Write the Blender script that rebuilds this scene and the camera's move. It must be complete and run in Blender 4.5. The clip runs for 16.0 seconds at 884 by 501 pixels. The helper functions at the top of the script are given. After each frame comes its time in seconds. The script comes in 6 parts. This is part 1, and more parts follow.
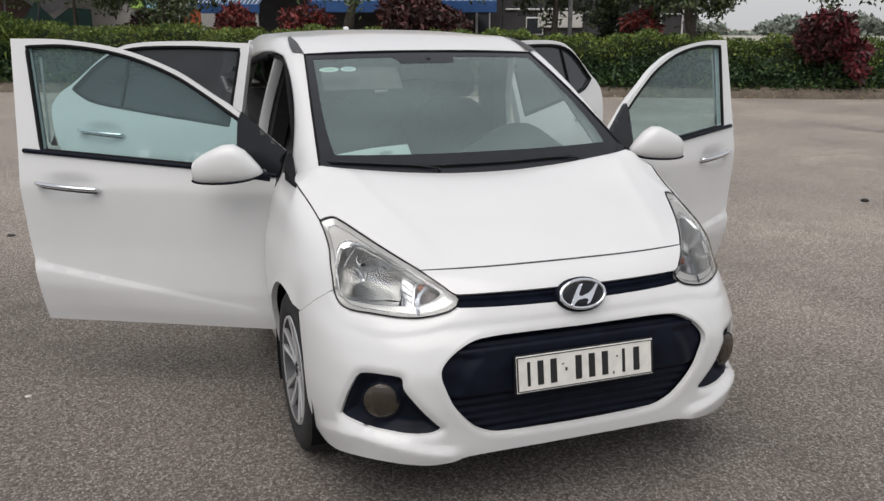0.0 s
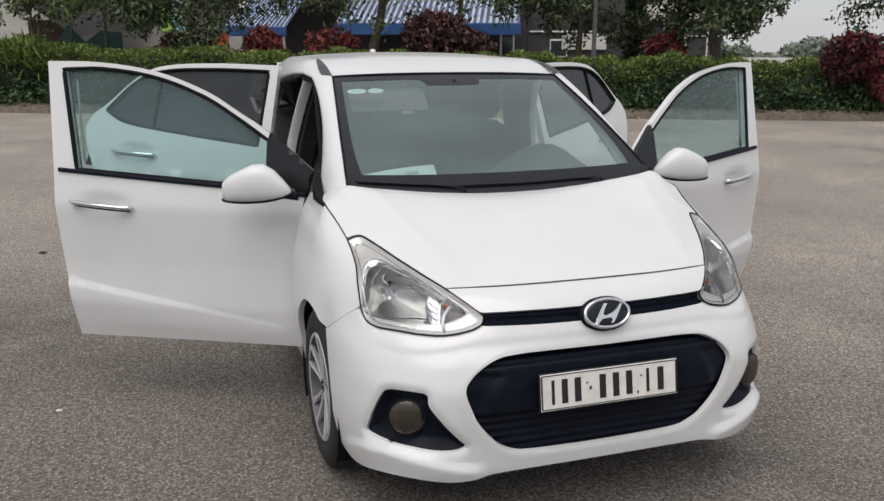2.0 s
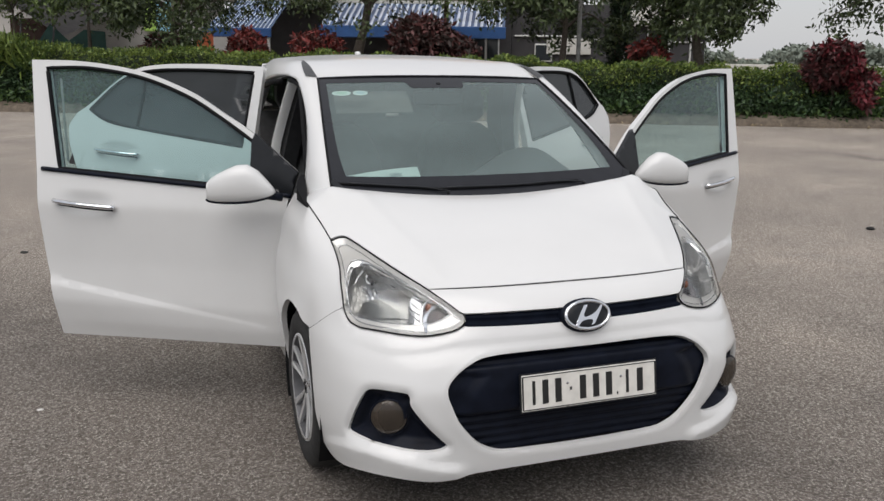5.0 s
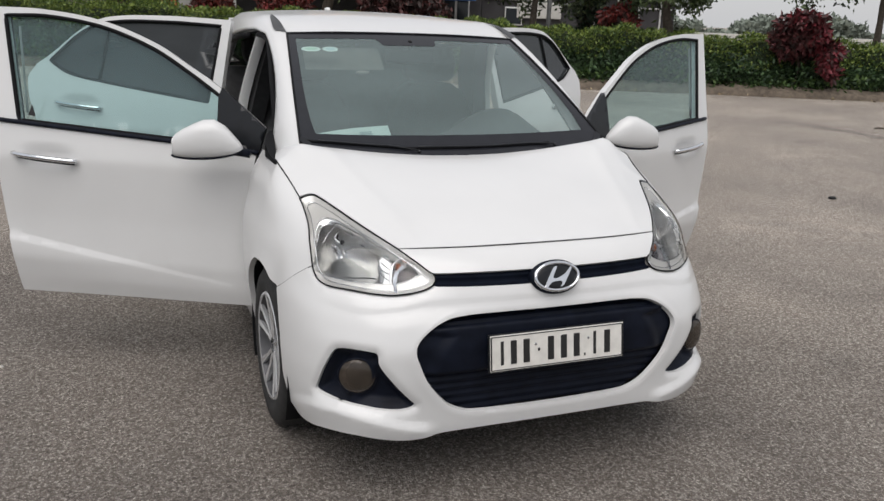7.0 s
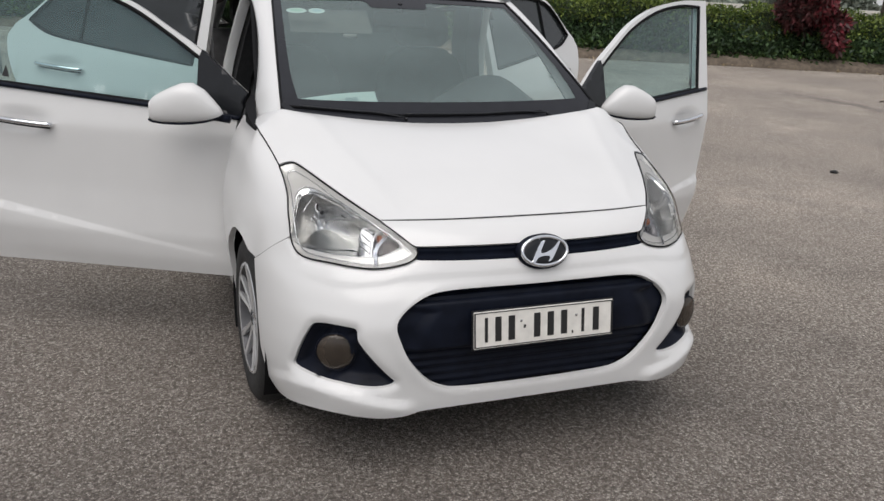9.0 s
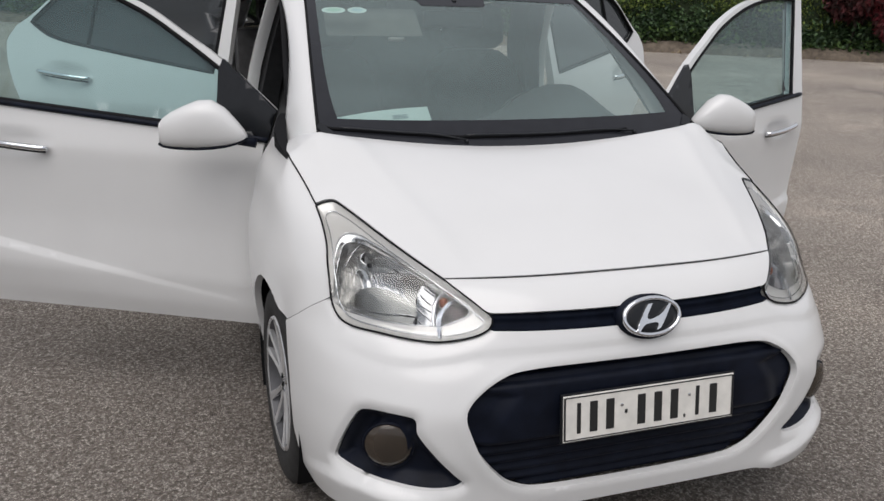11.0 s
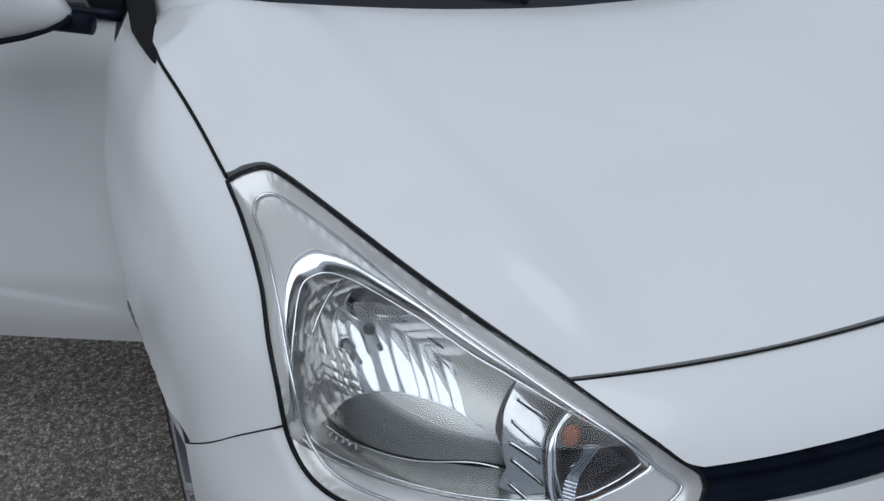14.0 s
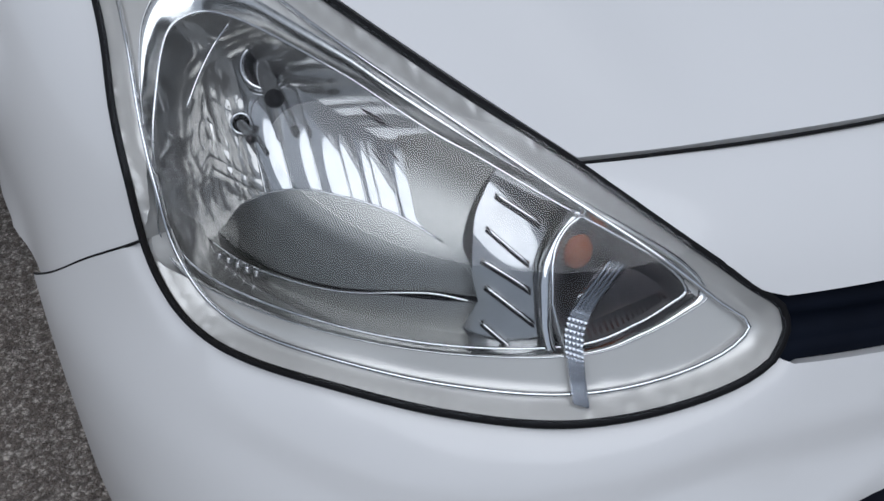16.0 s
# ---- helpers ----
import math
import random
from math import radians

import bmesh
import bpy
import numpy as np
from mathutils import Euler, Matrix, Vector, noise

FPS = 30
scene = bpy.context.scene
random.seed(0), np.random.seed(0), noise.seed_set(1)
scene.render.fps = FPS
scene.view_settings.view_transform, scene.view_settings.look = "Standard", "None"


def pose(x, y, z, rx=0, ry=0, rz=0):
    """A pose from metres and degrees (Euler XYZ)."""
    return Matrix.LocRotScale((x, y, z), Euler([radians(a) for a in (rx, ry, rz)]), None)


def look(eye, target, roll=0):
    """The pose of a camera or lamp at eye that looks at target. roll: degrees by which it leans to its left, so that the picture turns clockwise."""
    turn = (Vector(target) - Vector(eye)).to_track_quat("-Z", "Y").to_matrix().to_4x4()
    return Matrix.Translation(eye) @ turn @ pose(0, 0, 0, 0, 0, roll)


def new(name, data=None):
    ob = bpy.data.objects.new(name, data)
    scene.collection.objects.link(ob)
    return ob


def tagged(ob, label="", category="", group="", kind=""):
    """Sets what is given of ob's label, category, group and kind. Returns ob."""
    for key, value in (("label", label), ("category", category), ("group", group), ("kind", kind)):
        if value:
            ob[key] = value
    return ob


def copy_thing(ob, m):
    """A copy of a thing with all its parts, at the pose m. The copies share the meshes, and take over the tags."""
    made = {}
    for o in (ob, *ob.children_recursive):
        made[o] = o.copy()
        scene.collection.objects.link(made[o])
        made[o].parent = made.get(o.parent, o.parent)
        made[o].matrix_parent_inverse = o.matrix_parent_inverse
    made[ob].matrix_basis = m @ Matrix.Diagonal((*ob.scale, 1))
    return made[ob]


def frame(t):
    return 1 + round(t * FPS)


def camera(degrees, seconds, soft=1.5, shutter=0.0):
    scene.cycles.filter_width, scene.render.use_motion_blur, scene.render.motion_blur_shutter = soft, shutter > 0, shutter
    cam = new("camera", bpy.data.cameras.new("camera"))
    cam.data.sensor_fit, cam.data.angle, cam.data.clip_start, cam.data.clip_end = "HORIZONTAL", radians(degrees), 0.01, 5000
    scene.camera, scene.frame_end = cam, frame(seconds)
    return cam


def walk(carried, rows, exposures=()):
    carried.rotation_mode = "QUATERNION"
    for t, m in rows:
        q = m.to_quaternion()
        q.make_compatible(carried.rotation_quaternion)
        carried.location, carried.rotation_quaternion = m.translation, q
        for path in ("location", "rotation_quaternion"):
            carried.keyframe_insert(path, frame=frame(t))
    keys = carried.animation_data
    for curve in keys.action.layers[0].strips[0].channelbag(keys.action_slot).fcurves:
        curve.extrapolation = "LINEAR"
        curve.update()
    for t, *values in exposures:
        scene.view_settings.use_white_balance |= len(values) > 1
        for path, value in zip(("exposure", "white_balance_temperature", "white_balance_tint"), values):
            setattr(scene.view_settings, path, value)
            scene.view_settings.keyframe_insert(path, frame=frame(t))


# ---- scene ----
cam = camera(54.97, 16.0)
ROWS = [
    (0, -1.2611, -2.0704, 1.4851, -20.353, -14.779, -0.144),
    (0.5, -1.2868, -2.0924, 1.4898, -20.187, -14.472, -0.130),
    (1, -1.2878, -2.0858, 1.4917, -19.725, -14.239, -0.161),
    (1.5, -1.2840, -2.0862, 1.4863, -19.171, -13.835, -0.062),
    (2, -1.2810, -2.1003, 1.4869, -18.776, -13.375, -0.112),
    (2.5, -1.2853, -2.1113, 1.4923, -18.468, -12.913, -0.103),
    (3, -1.2887, -2.1229, 1.4936, -18.236, -12.304, -0.027),
    (5.5, -1.2855, -2.1239, 1.4864, -20.256, -13.691, -0.988),
    (6, -1.2881, -2.1199, 1.4896, -20.716, -14.320, -1.280),
    (6.5, -1.2945, -2.1038, 1.4833, -21.246, -14.912, -1.819),
    (7, -1.2938, -2.1067, 1.4695, -21.757, -15.537, -2.159),
    (7.5, -1.2926, -2.1145, 1.4678, -22.223, -16.201, -2.553),
    (8, -1.2815, -2.1115, 1.4674, -22.432, -16.725, -2.755),
    (10.5, -1.1164, -1.6601, 1.4325, -19.685, -18.396, -2.553),
    (11, -1.1211, -1.4734, 1.4551, -19.800, -18.300, -2.247),
    (11.5, -1.1348, -1.3033, 1.4449, -19.966, -18.478, -1.991),
    (12, -1.0882, -1.1321, 1.4280, -20.144, -19.110, -2.060),
    (12.5, -0.9808, -0.9440, 1.4169, -20.220, -20.634, -2.009),
    (13, -0.9226, -0.7897, 1.3854, -21.243, -23.052, -1.291),
    (13.5, -0.9018, -0.5191, 1.3500, -23.021, -25.394, -0.898),
    (14, -0.8363, -0.2550, 1.2516, -24.824, -28.851, -0.480),
    (14.5, -0.7863, -0.1038, 1.1214, -25.665, -32.662, -0.184),
    (15, -0.7670, -0.0660, 1.0766, -26.043, -34.175, 0.071),
    (15.5, -0.7436, -0.0651, 1.0576, -25.578, -36.135, -0.145),
    (16, -0.7129, -0.0793, 1.0360, -25.177, -38.427, -0.401),
]
EXPOSURES = [(0.0, 0.04, 6480, 12), (8.0, 0.04, 6480, 12), (10.5, -0.02, 6450, 13), (12.0, -0.14, 6320, 13), (13.0, -0.32, 6120, 14), (14.0, -0.53, 5690, 9), (14.5, -0.61, 5560, 8), (15.0, -0.56, 5630, 11), (16.0, -0.50, 5760, 11)]
walk(cam, [(t, pose(x, y, z, 90 + pitch, roll, yaw)) for t, x, y, z, yaw, pitch, roll in ROWS], EXPOSURES)

# ---- daylight: a bright overcast sky ----
world = bpy.data.worlds.new("overcast_sky")
scene.world = world
world.use_nodes = True
wn = world.node_tree
wn.nodes.clear()
sky = wn.nodes.new("ShaderNodeTexSky")
sky.sky_type = "NISHITA"
sky.sun_disc = False
sky.sun_elevation, sky.sun_rotation = radians(61), radians(214)
sky.air_density, sky.dust_density, sky.ozone_density = 1.0, 2.0, 1.0
cloud = wn.nodes.new("ShaderNodeMix")
cloud.data_type = "RGBA"
cloud.inputs["Factor"].default_value = 0.80
cloud.inputs["B"].default_value = (6.5, 6.6, 6.7, 1)
back = wn.nodes.new("ShaderNodeBackground")
back.inputs["Strength"].default_value = 0.10
out = wn.nodes.new("ShaderNodeOutputWorld")
wn.links.new(sky.outputs["Color"], cloud.inputs["A"])
wn.links.new(cloud.outputs["Result"], back.inputs["Color"])
wn.links.new(back.outputs["Background"], out.inputs["Surface"])
sun = new("sun", bpy.data.lights.new("sun", "SUN"))
sun.data.energy, sun.data.angle, sun.data.color = 1.95, radians(60), (1.0, 0.97, 0.93)
sun.matrix_world = look((-2.6, -3.9, 8.4), (0, 0, 0))


# ---- materials ----
def material(name, color, rough=0.5, metal=0.0, vary=0.0, scale=8.0, bump=0.0, bump_scale=200.0, coat=0.0, spec=0.5, trans=0.0, ior=1.45, alpha=1.0, second=None, detail=4.0, island=0.0):
    m = bpy.data.materials.new(name)
    m.use_nodes = True
    t = m.node_tree
    b = t.nodes["Principled BSDF"]
    b.inputs["Base Color"].default_value = (*color, 1)
    b.inputs["Roughness"].default_value = rough
    b.inputs["Metallic"].default_value = metal
    b.inputs["Coat Weight"].default_value = coat
    b.inputs["Coat Roughness"].default_value = 0.04
    b.inputs["Specular IOR Level"].default_value = spec
    b.inputs["Transmission Weight"].default_value = trans
    b.inputs["IOR"].default_value = ior
    b.inputs["Alpha"].default_value = alpha
    co = t.nodes.new("ShaderNodeTexCoord")
    if vary or second or island:
        n = t.nodes.new("ShaderNodeTexNoise")
        n.inputs["Scale"].default_value, n.inputs["Detail"].default_value = scale, detail
        t.links.new(co.outputs["Object"], n.inputs["Vector"])
        mix = t.nodes.new("ShaderNodeMix")
        mix.data_type = "RGBA"
        lo = second or tuple(c * (1 - vary) for c in color)
        hi = color if second else tuple(min(1, c * (1 + vary)) for c in color)
        mix.inputs["A"].default_value, mix.inputs["B"].default_value = (*lo, 1), (*hi, 1)
        ramp = t.nodes.new("ShaderNodeMapRange")
        ramp.inputs["From Min"].default_value, ramp.inputs["From Max"].default_value = 0.3, 0.7
        if island:
            g = t.nodes.new("ShaderNodeNewGeometry")
            add = t.nodes.new("ShaderNodeMath")
            add.operation = "ADD"
            sub = t.nodes.new("ShaderNodeMath")
            sub.operation = "MULTIPLY_ADD"
            t.links.new(g.outputs["Random Per Island"], sub.inputs[0])
            sub.inputs[1].default_value, sub.inputs[2].default_value = island, -island / 2
            t.links.new(n.outputs["Fac"], add.inputs[0])
            t.links.new(sub.outputs[0], add.inputs[1])
            t.links.new(add.outputs[0], ramp.inputs["Value"])
        else:
            t.links.new(n.outputs["Fac"], ramp.inputs["Value"])
        t.links.new(ramp.outputs["Result"], mix.inputs["Factor"])
        t.links.new(mix.outputs["Result"], b.inputs["Base Color"])
    if bump:
        n2 = t.nodes.new("ShaderNodeTexNoise")
        n2.inputs["Scale"].default_value, n2.inputs["Detail"].default_value = bump_scale, 3.0
        t.links.new(co.outputs["Object"], n2.inputs["Vector"])
        bp = t.nodes.new("ShaderNodeBump")
        bp.inputs["Strength"].default_value, bp.inputs["Distance"].default_value = bump, 0.01
        t.links.new(n2.outputs["Fac"], bp.inputs["Height"])
        t.links.new(bp.outputs["Normal"], b.inputs["Normal"])
    return m


WHITE = material("white_car_paint", (0.71, 0.71, 0.70), 0.30, vary=0.02, scale=3, coat=0.6, bump=0.015, bump_scale=6)
WHITE.node_tree.nodes["Principled BSDF"].inputs["Coat Roughness"].default_value = 0.09
BLACK = material("black_plastic", (0.0065, 0.0085, 0.0155), 0.42, vary=0.3, scale=20, bump=0.05, bump_scale=600, spec=0.14)
NAVY = material("dull_navy_black_plastic", (0.005, 0.007, 0.013), 0.6, vary=0.3, scale=20, spec=0.06)
SATIN = material("satin_black_trim", (0.006, 0.007, 0.009), 0.30, vary=0.2, scale=30)
SEAL = material("rubber_seal", (0.006, 0.006, 0.007), 0.7, spec=0.2)
CHROME = material("chrome", (0.82, 0.83, 0.85), 0.08, metal=1.0)
SILVER = material("silver_reflector", (0.75, 0.76, 0.77), 0.16, metal=1.0, vary=0.06, scale=30)
SATIN_SILVER = material("satin_silver_housing", (0.71, 0.70, 0.675), 0.27, metal=0.4, vary=0.05, scale=12)
ALLOY = material("alloy_rim", (0.70, 0.71, 0.72), 0.24, metal=0.6, vary=0.12, scale=25)
TYRE = material("tyre_rubber", (0.022, 0.022, 0.022), 0.75, vary=0.35, scale=30, bump=0.2, bump_scale=120)
INTERIOR = material("dark_interior_fabric", (0.016, 0.0165, 0.018), 0.8, vary=0.25, scale=40, bump=0.1, bump_scale=400)
VISOR = material("dull_visor_fabric", (0.13, 0.13, 0.12), 0.9, vary=0.1, scale=20)
LINING = material("grey_headlining", (0.30, 0.29, 0.27), 0.9, vary=0.1, scale=20)
PAPER = material("pale_green_paper", (0.62, 0.76, 0.74), 0.7, vary=0.05, scale=15)
PLATE = material("white_plate", (0.72, 0.70, 0.65), 0.35, vary=0.10, scale=25)
SHADE = material("dark_printed_border", (0.019, 0.020, 0.024), 0.12, vary=0.1, scale=20, spec=0.35)
GREY_TRIM = material("grey_trim", (0.055, 0.056, 0.058), 0.5, vary=0.15, scale=30)
INK = material("black_plate_paint", (0.02, 0.02, 0.02), 0.4)
AMBER = material("amber_bulb", (0.40, 0.105, 0.03), 0.12, trans=0.4)


def glass(name, color, rough=0.0, clear=0.85, dust_haze=0.0, film=(0.5, 0.54, 0.52)):
    """Thin pane: tinted see-through with a painted film of dusty sky haze, mixed with gloss by Fresnel."""
    m = bpy.data.materials.new(name)
    m.use_nodes = True
    t = m.node_tree
    t.nodes.clear()
    o = t.nodes.new("ShaderNodeOutputMaterial")
    tr = t.nodes.new("ShaderNodeBsdfTransparent")
    tr.inputs["Color"].default_value = (*(c * clear for c in color), 1)
    gl = t.nodes.new("ShaderNodeBsdfGlossy")
    gl.inputs["Roughness"].default_value = rough
    fr = t.nodes.new("ShaderNodeFresnel")
    fr.inputs["IOR"].default_value = 1.52
    mix = t.nodes.new("ShaderNodeMixShader")
    t.links.new(fr.outputs["Fac"], mix.inputs["Fac"])
    if dust_haze:
        df = t.nodes.new("ShaderNodeBsdfDiffuse")
        df.inputs["Color"].default_value = (*film, 1)
        nz = t.nodes.new("ShaderNodeTexNoise")
        nz.inputs["Scale"].default_value, nz.inputs["Detail"].default_value = 2.5, 5.0
        mr = t.nodes.new("ShaderNodeMapRange")
        mr.inputs["To Min"].default_value, mr.inputs["To Max"].default_value = dust_haze * .6, dust_haze * 1.4
        t.links.new(nz.outputs["Fac"], mr.inputs["Value"])
        mx = t.nodes.new("ShaderNodeMixShader")
        t.links.new(mr.outputs["Result"], mx.inputs["Fac"])
        t.links.new(tr.outputs["BSDF"], mx.inputs[1])
        t.links.new(df.outputs["BSDF"], mx.inputs[2])
        t.links.new(mx.outputs["Shader"], mix.inputs[1])
    else:
        t.links.new(tr.outputs["BSDF"], mix.inputs[1])
    t.links.new(gl.outputs["BSDF"], mix.inputs[2])
    t.links.new(mix.outputs["Shader"], o.inputs["Surface"])
    return m


# windscreen and side panes: film colours also paint sky reflection and haze
SCREEN = glass("windscreen_glass", (0.78, 0.90, 0.87), clear=0.92, dust_haze=0.27, film=(0.345, 0.45, 0.445))
TINT = glass("green_side_glass", (0.58, 0.80, 0.79), clear=0.93, dust_haze=0.14, film=(0.34, 0.50, 0.52))
REARGLASS = glass("rear_window_glass", (0.50, 0.55, 0.54), clear=0.8, dust_haze=0.10, film=(0.34, 0.37, 0.38))
DARK = glass("dark_tinted_glass", (0.12, 0.14, 0.15), clear=0.4, dust_haze=0.20, film=(0.15, 0.165, 0.175))
LENS = glass("clear_lamp_lens", (0.97, 0.98, 0.98), clear=0.98)
FOGGLASS = glass("fog_lamp_glass", (0.75, 0.70, 0.64), clear=0.6, rough=0.10, dust_haze=0.28, film=(0.17, 0.135, 0.105))

# ---- mesh helpers ----
def mesh(name, verts, faces, mat, smooth=True):
    me = bpy.data.meshes.new(name)
    me.from_pydata([tuple(v) for v in verts], [], [tuple(f) for f in faces])
    me.materials.append(mat)
    if smooth:
        me.polygons.foreach_set("use_smooth", [True] * len(me.polygons))
    me.update()
    return me


def part(name, me, parent, label="", m=None):
    """A mesh (or bmesh with its material) as one object under a thing."""
    ob = new(name, me)
    ob.parent = parent
    if m is not None:
        ob.matrix_basis = m
    if label:
        tagged(ob, label)
    return ob


def from_bm(name, bm, mat, smooth=False, angle=None):
    me = bpy.data.meshes.new(name)
    bm.to_mesh(me)
    bm.free()
    me.materials.append(mat)
    if smooth:
        me.polygons.foreach_set("use_smooth", [True] * len(me.polygons))
    if angle is not None:
        me.set_sharp_from_angle(angle=radians(angle))
    return me


def box_bm(size, bevel=0.01, segments=2, m=None):
    bm = bmesh.new()
    bmesh.ops.create_cube(bm, size=1)
    bmesh.ops.scale(bm, vec=size, verts=bm.verts)
    if bevel:
        bmesh.ops.bevel(bm, geom=bm.edges[:], offset=bevel, segments=segments, affect="EDGES", profile=0.5)
    if m is not None:
        bmesh.ops.transform(bm, matrix=m, verts=bm.verts)
    return bm


def spline(points, step=0.012, closed=False, sharp=()):
    """Catmull-Rom curve through the points; sharp: indexes where the curve has a corner."""
    p = [np.array(q, float) for q in points]
    n = len(p)
    res = []
    for i in range(n if closed else n - 1):
        a, b = p[i], p[(i + 1) % n]
        pa = p[i - 1] if (i > 0 or closed) else a
        pb = p[(i + 2) % n] if (closed or i + 2 < n) else b
        if i in sharp:
            pa = a
        if (i + 1) % n in sharp:
            pb = b
        # centripetal-like tangents limited by the segment
        d = np.linalg.norm(b - a)
        ta = (b - pa) * d / max(np.linalg.norm(b - a) + np.linalg.norm(a - pa), 1e-9)
        tb = (pb - a) * d / max(np.linalg.norm(pb - b) + np.linalg.norm(b - a), 1e-9)
        k = max(1, int(math.ceil(d / step)))
        for j in range(k):
            t = j / k
            res.append((2 * t ** 3 - 3 * t ** 2 + 1) * a + (t ** 3 - 2 * t ** 2 + t) * ta + (-2 * t ** 3 + 3 * t ** 2) * b + (t ** 3 - t ** 2) * tb)
    if not closed:
        res.append(p[-1])
    return res


def tube(path, radius, mat, name="tube", sides=6, closed=False, flat=1.0):
    """A swept round (or flattened) bar along a path."""
    path = [Vector(q) for q in path]
    n = len(path)
    verts, faces = [], []
    for i, q in enumerate(path):
        a = path[i - 1] if (i > 0 or closed) else q
        b = path[(i + 1) % n] if (i < n - 1 or closed) else q
        d = (b - a).normalized()
        s = d.cross(Vector((0, 0, 1)))
        s = s.normalized() if s.length > 1e-3 else Vector((1, 0, 0))
        u = s.cross(d)
        for k in range(sides):
            w = 2 * math.pi * k / sides
            verts.append(q + radius * (math.cos(w) * s + flat * math.sin(w) * u))
    for i in range(n if closed else n - 1):
        for k in range(sides):
            j, l = (i + 1) % n, (k + 1) % sides
            faces.append((i * sides + k, i * sides + l, j * sides + l, j * sides + k))
    if not closed:
        faces += [tuple(range(sides))[::-1], tuple((n - 1) * sides + k for k in range(sides))]
    return mesh(name, verts, faces, mat)


def inside(x, y, poly):
    """Even-odd test of arrays x, y against a polygon."""
    x, y = np.asarray(x, float), np.asarray(y, float)
    r = np.zeros(x.shape, bool)
    px, py = poly[:, 0], poly[:, 1]
    for i in range(len(poly)):
        x0, y0, x1, y1 = px[i - 1], py[i - 1], px[i], py[i]
        if y0 != y1:
            r ^= ((y0 > y) != (y1 > y)) & (x < (x1 - x0) * (y - y0) / (y1 - y0) + x0)
    return r


def sheet(outline, holes, surface, spacing, depth=0.012, core=(0, 1.2, .45), folds=()):
    """Triangulates a flat outline with holes, lifts it by surface(u, v) and gives it turned-in edges of that depth. folds: rows of points to keep, for sharp creases."""
    loops = [np.array([q[:2] for q in o]) for o in [outline] + list(holes)]
    lo, hi = loops[0].min(0), loops[0].max(0)
    gu, gv = np.meshgrid(np.arange(lo[0], hi[0], spacing), np.arange(lo[1], hi[1], spacing))
    gu[1::2] += spacing / 2
    gu, gv = gu.ravel(), gv.ravel()
    ok = inside(gu, gv, loops[0])
    for h in loops[1:]:
        ok &= ~inside(gu, gv, h)
    edge = np.concatenate(loops + [np.array(q) for q in folds])
    near = np.array([np.min(np.hypot(edge[:, 0] - a, edge[:, 1] - b)) > spacing * 0.45 for a, b in zip(gu[ok], gv[ok])]) if ok.any() else np.zeros(0, bool)
    pts = np.concatenate([edge, np.stack([gu[ok][near], gv[ok][near]], 1)]) if ok.any() else edge
    edges, base = [], 0
    for o in loops:
        edges += [(base + i, base + (i + 1) % len(o)) for i in range(len(o))]
        base += len(o)
    from mathutils.geometry import delaunay_2d_cdt
    vs, _, fs, _, _, _ = delaunay_2d_cdt([Vector(q) for q in pts], edges, [], 0, 1e-6)
    vs = np.array([(v.x, v.y) for v in vs])
    fs = np.array([f for f in fs if len(f) == 3])
    c = vs[fs].mean(1)
    keep = inside(c[:, 0], c[:, 1], loops[0])
    for h in loops[1:]:
        keep &= ~inside(c[:, 0], c[:, 1], h)
    fs = fs[keep]
    p3 = np.array([surface(a, b) for a, b in vs])
    e = 1e-3
    nu = np.array([surface(a + e, b) for a, b in vs]) - p3
    nv = np.array([surface(a, b + e) for a, b in vs]) - p3
    nn = np.cross(nu, nv)
    nn /= np.linalg.norm(nn, axis=1)[:, None] + 1e-12
    verts, faces = list(p3), [tuple(f) for f in fs]
    side = 1.0
    mid = p3[fs].mean(1)
    out_way = mid - np.array(core)
    fn = np.cross(p3[fs[:, 1]] - p3[fs[:, 0]], p3[fs[:, 2]] - p3[fs[:, 0]])
    if (fn * out_way).sum() < 0:
        faces = [f[::-1] for f in faces]
    if (nn[fs[:, 0]] * out_way).sum() < 0:
        side = -1.0
    if depth:
        count = {}
        for f in faces:
            for a, b in ((f[0], f[1]), (f[1], f[2]), (f[2], f[0])):
                count[(a, b)] = count.get((a, b), 0) + 1
        top, back = {}, {}
        for a, b in list(count):
            if (b, a) not in count:
                for k in (a, b):
                    if k not in back:
                        top[k] = len(verts)
                        verts.append(p3[k])
                        back[k] = len(verts)
                        verts.append(p3[k] - depth * side * nn[k])
                faces.append((top[b], top[a], back[a], back[b]))
    return verts, faces

# ---- the car's front skin ----
# height, front on the centre line, half width, squareness of the plan
SKIN = np.array([
    (.16, .105, .770, 6.0), (.20, .088, .784, 6.0), (.24, .078, .793, 6.0), (.32, .074, .805, 5.9), (.40, .066, .809, 5.6),
    (.50, .058, .808, 4.8), (.58, .068, .807, 3.9), (.64, .088, .805, 3.0), (.70, .115, .80, 2.7), (.74, .14, .795, 2.7),
    (.78, .20, .785, 2.7), (.82, .30, .775, 2.7), (.86, .43, .765, 2.7), (.90, .58, .745, 2.7), (.94, .72, .72, 2.7), (.98, .82, .70, 2.7)])
FINE = np.linspace(.14, 1.0, 345)
SMOOTH = []
for k in (1, 2, 3):
    col = np.interp(FINE, SKIN[:, 0], SKIN[:, k])
    pad = np.concatenate([2 * col[0] - col[1:16][::-1], col, 2 * col[-1] - col[-16:-1][::-1]])
    SMOOTH.append(np.convolve(pad, np.hanning(33)[1:-1] / np.hanning(33)[1:-1].sum(), "same")[15:-15])


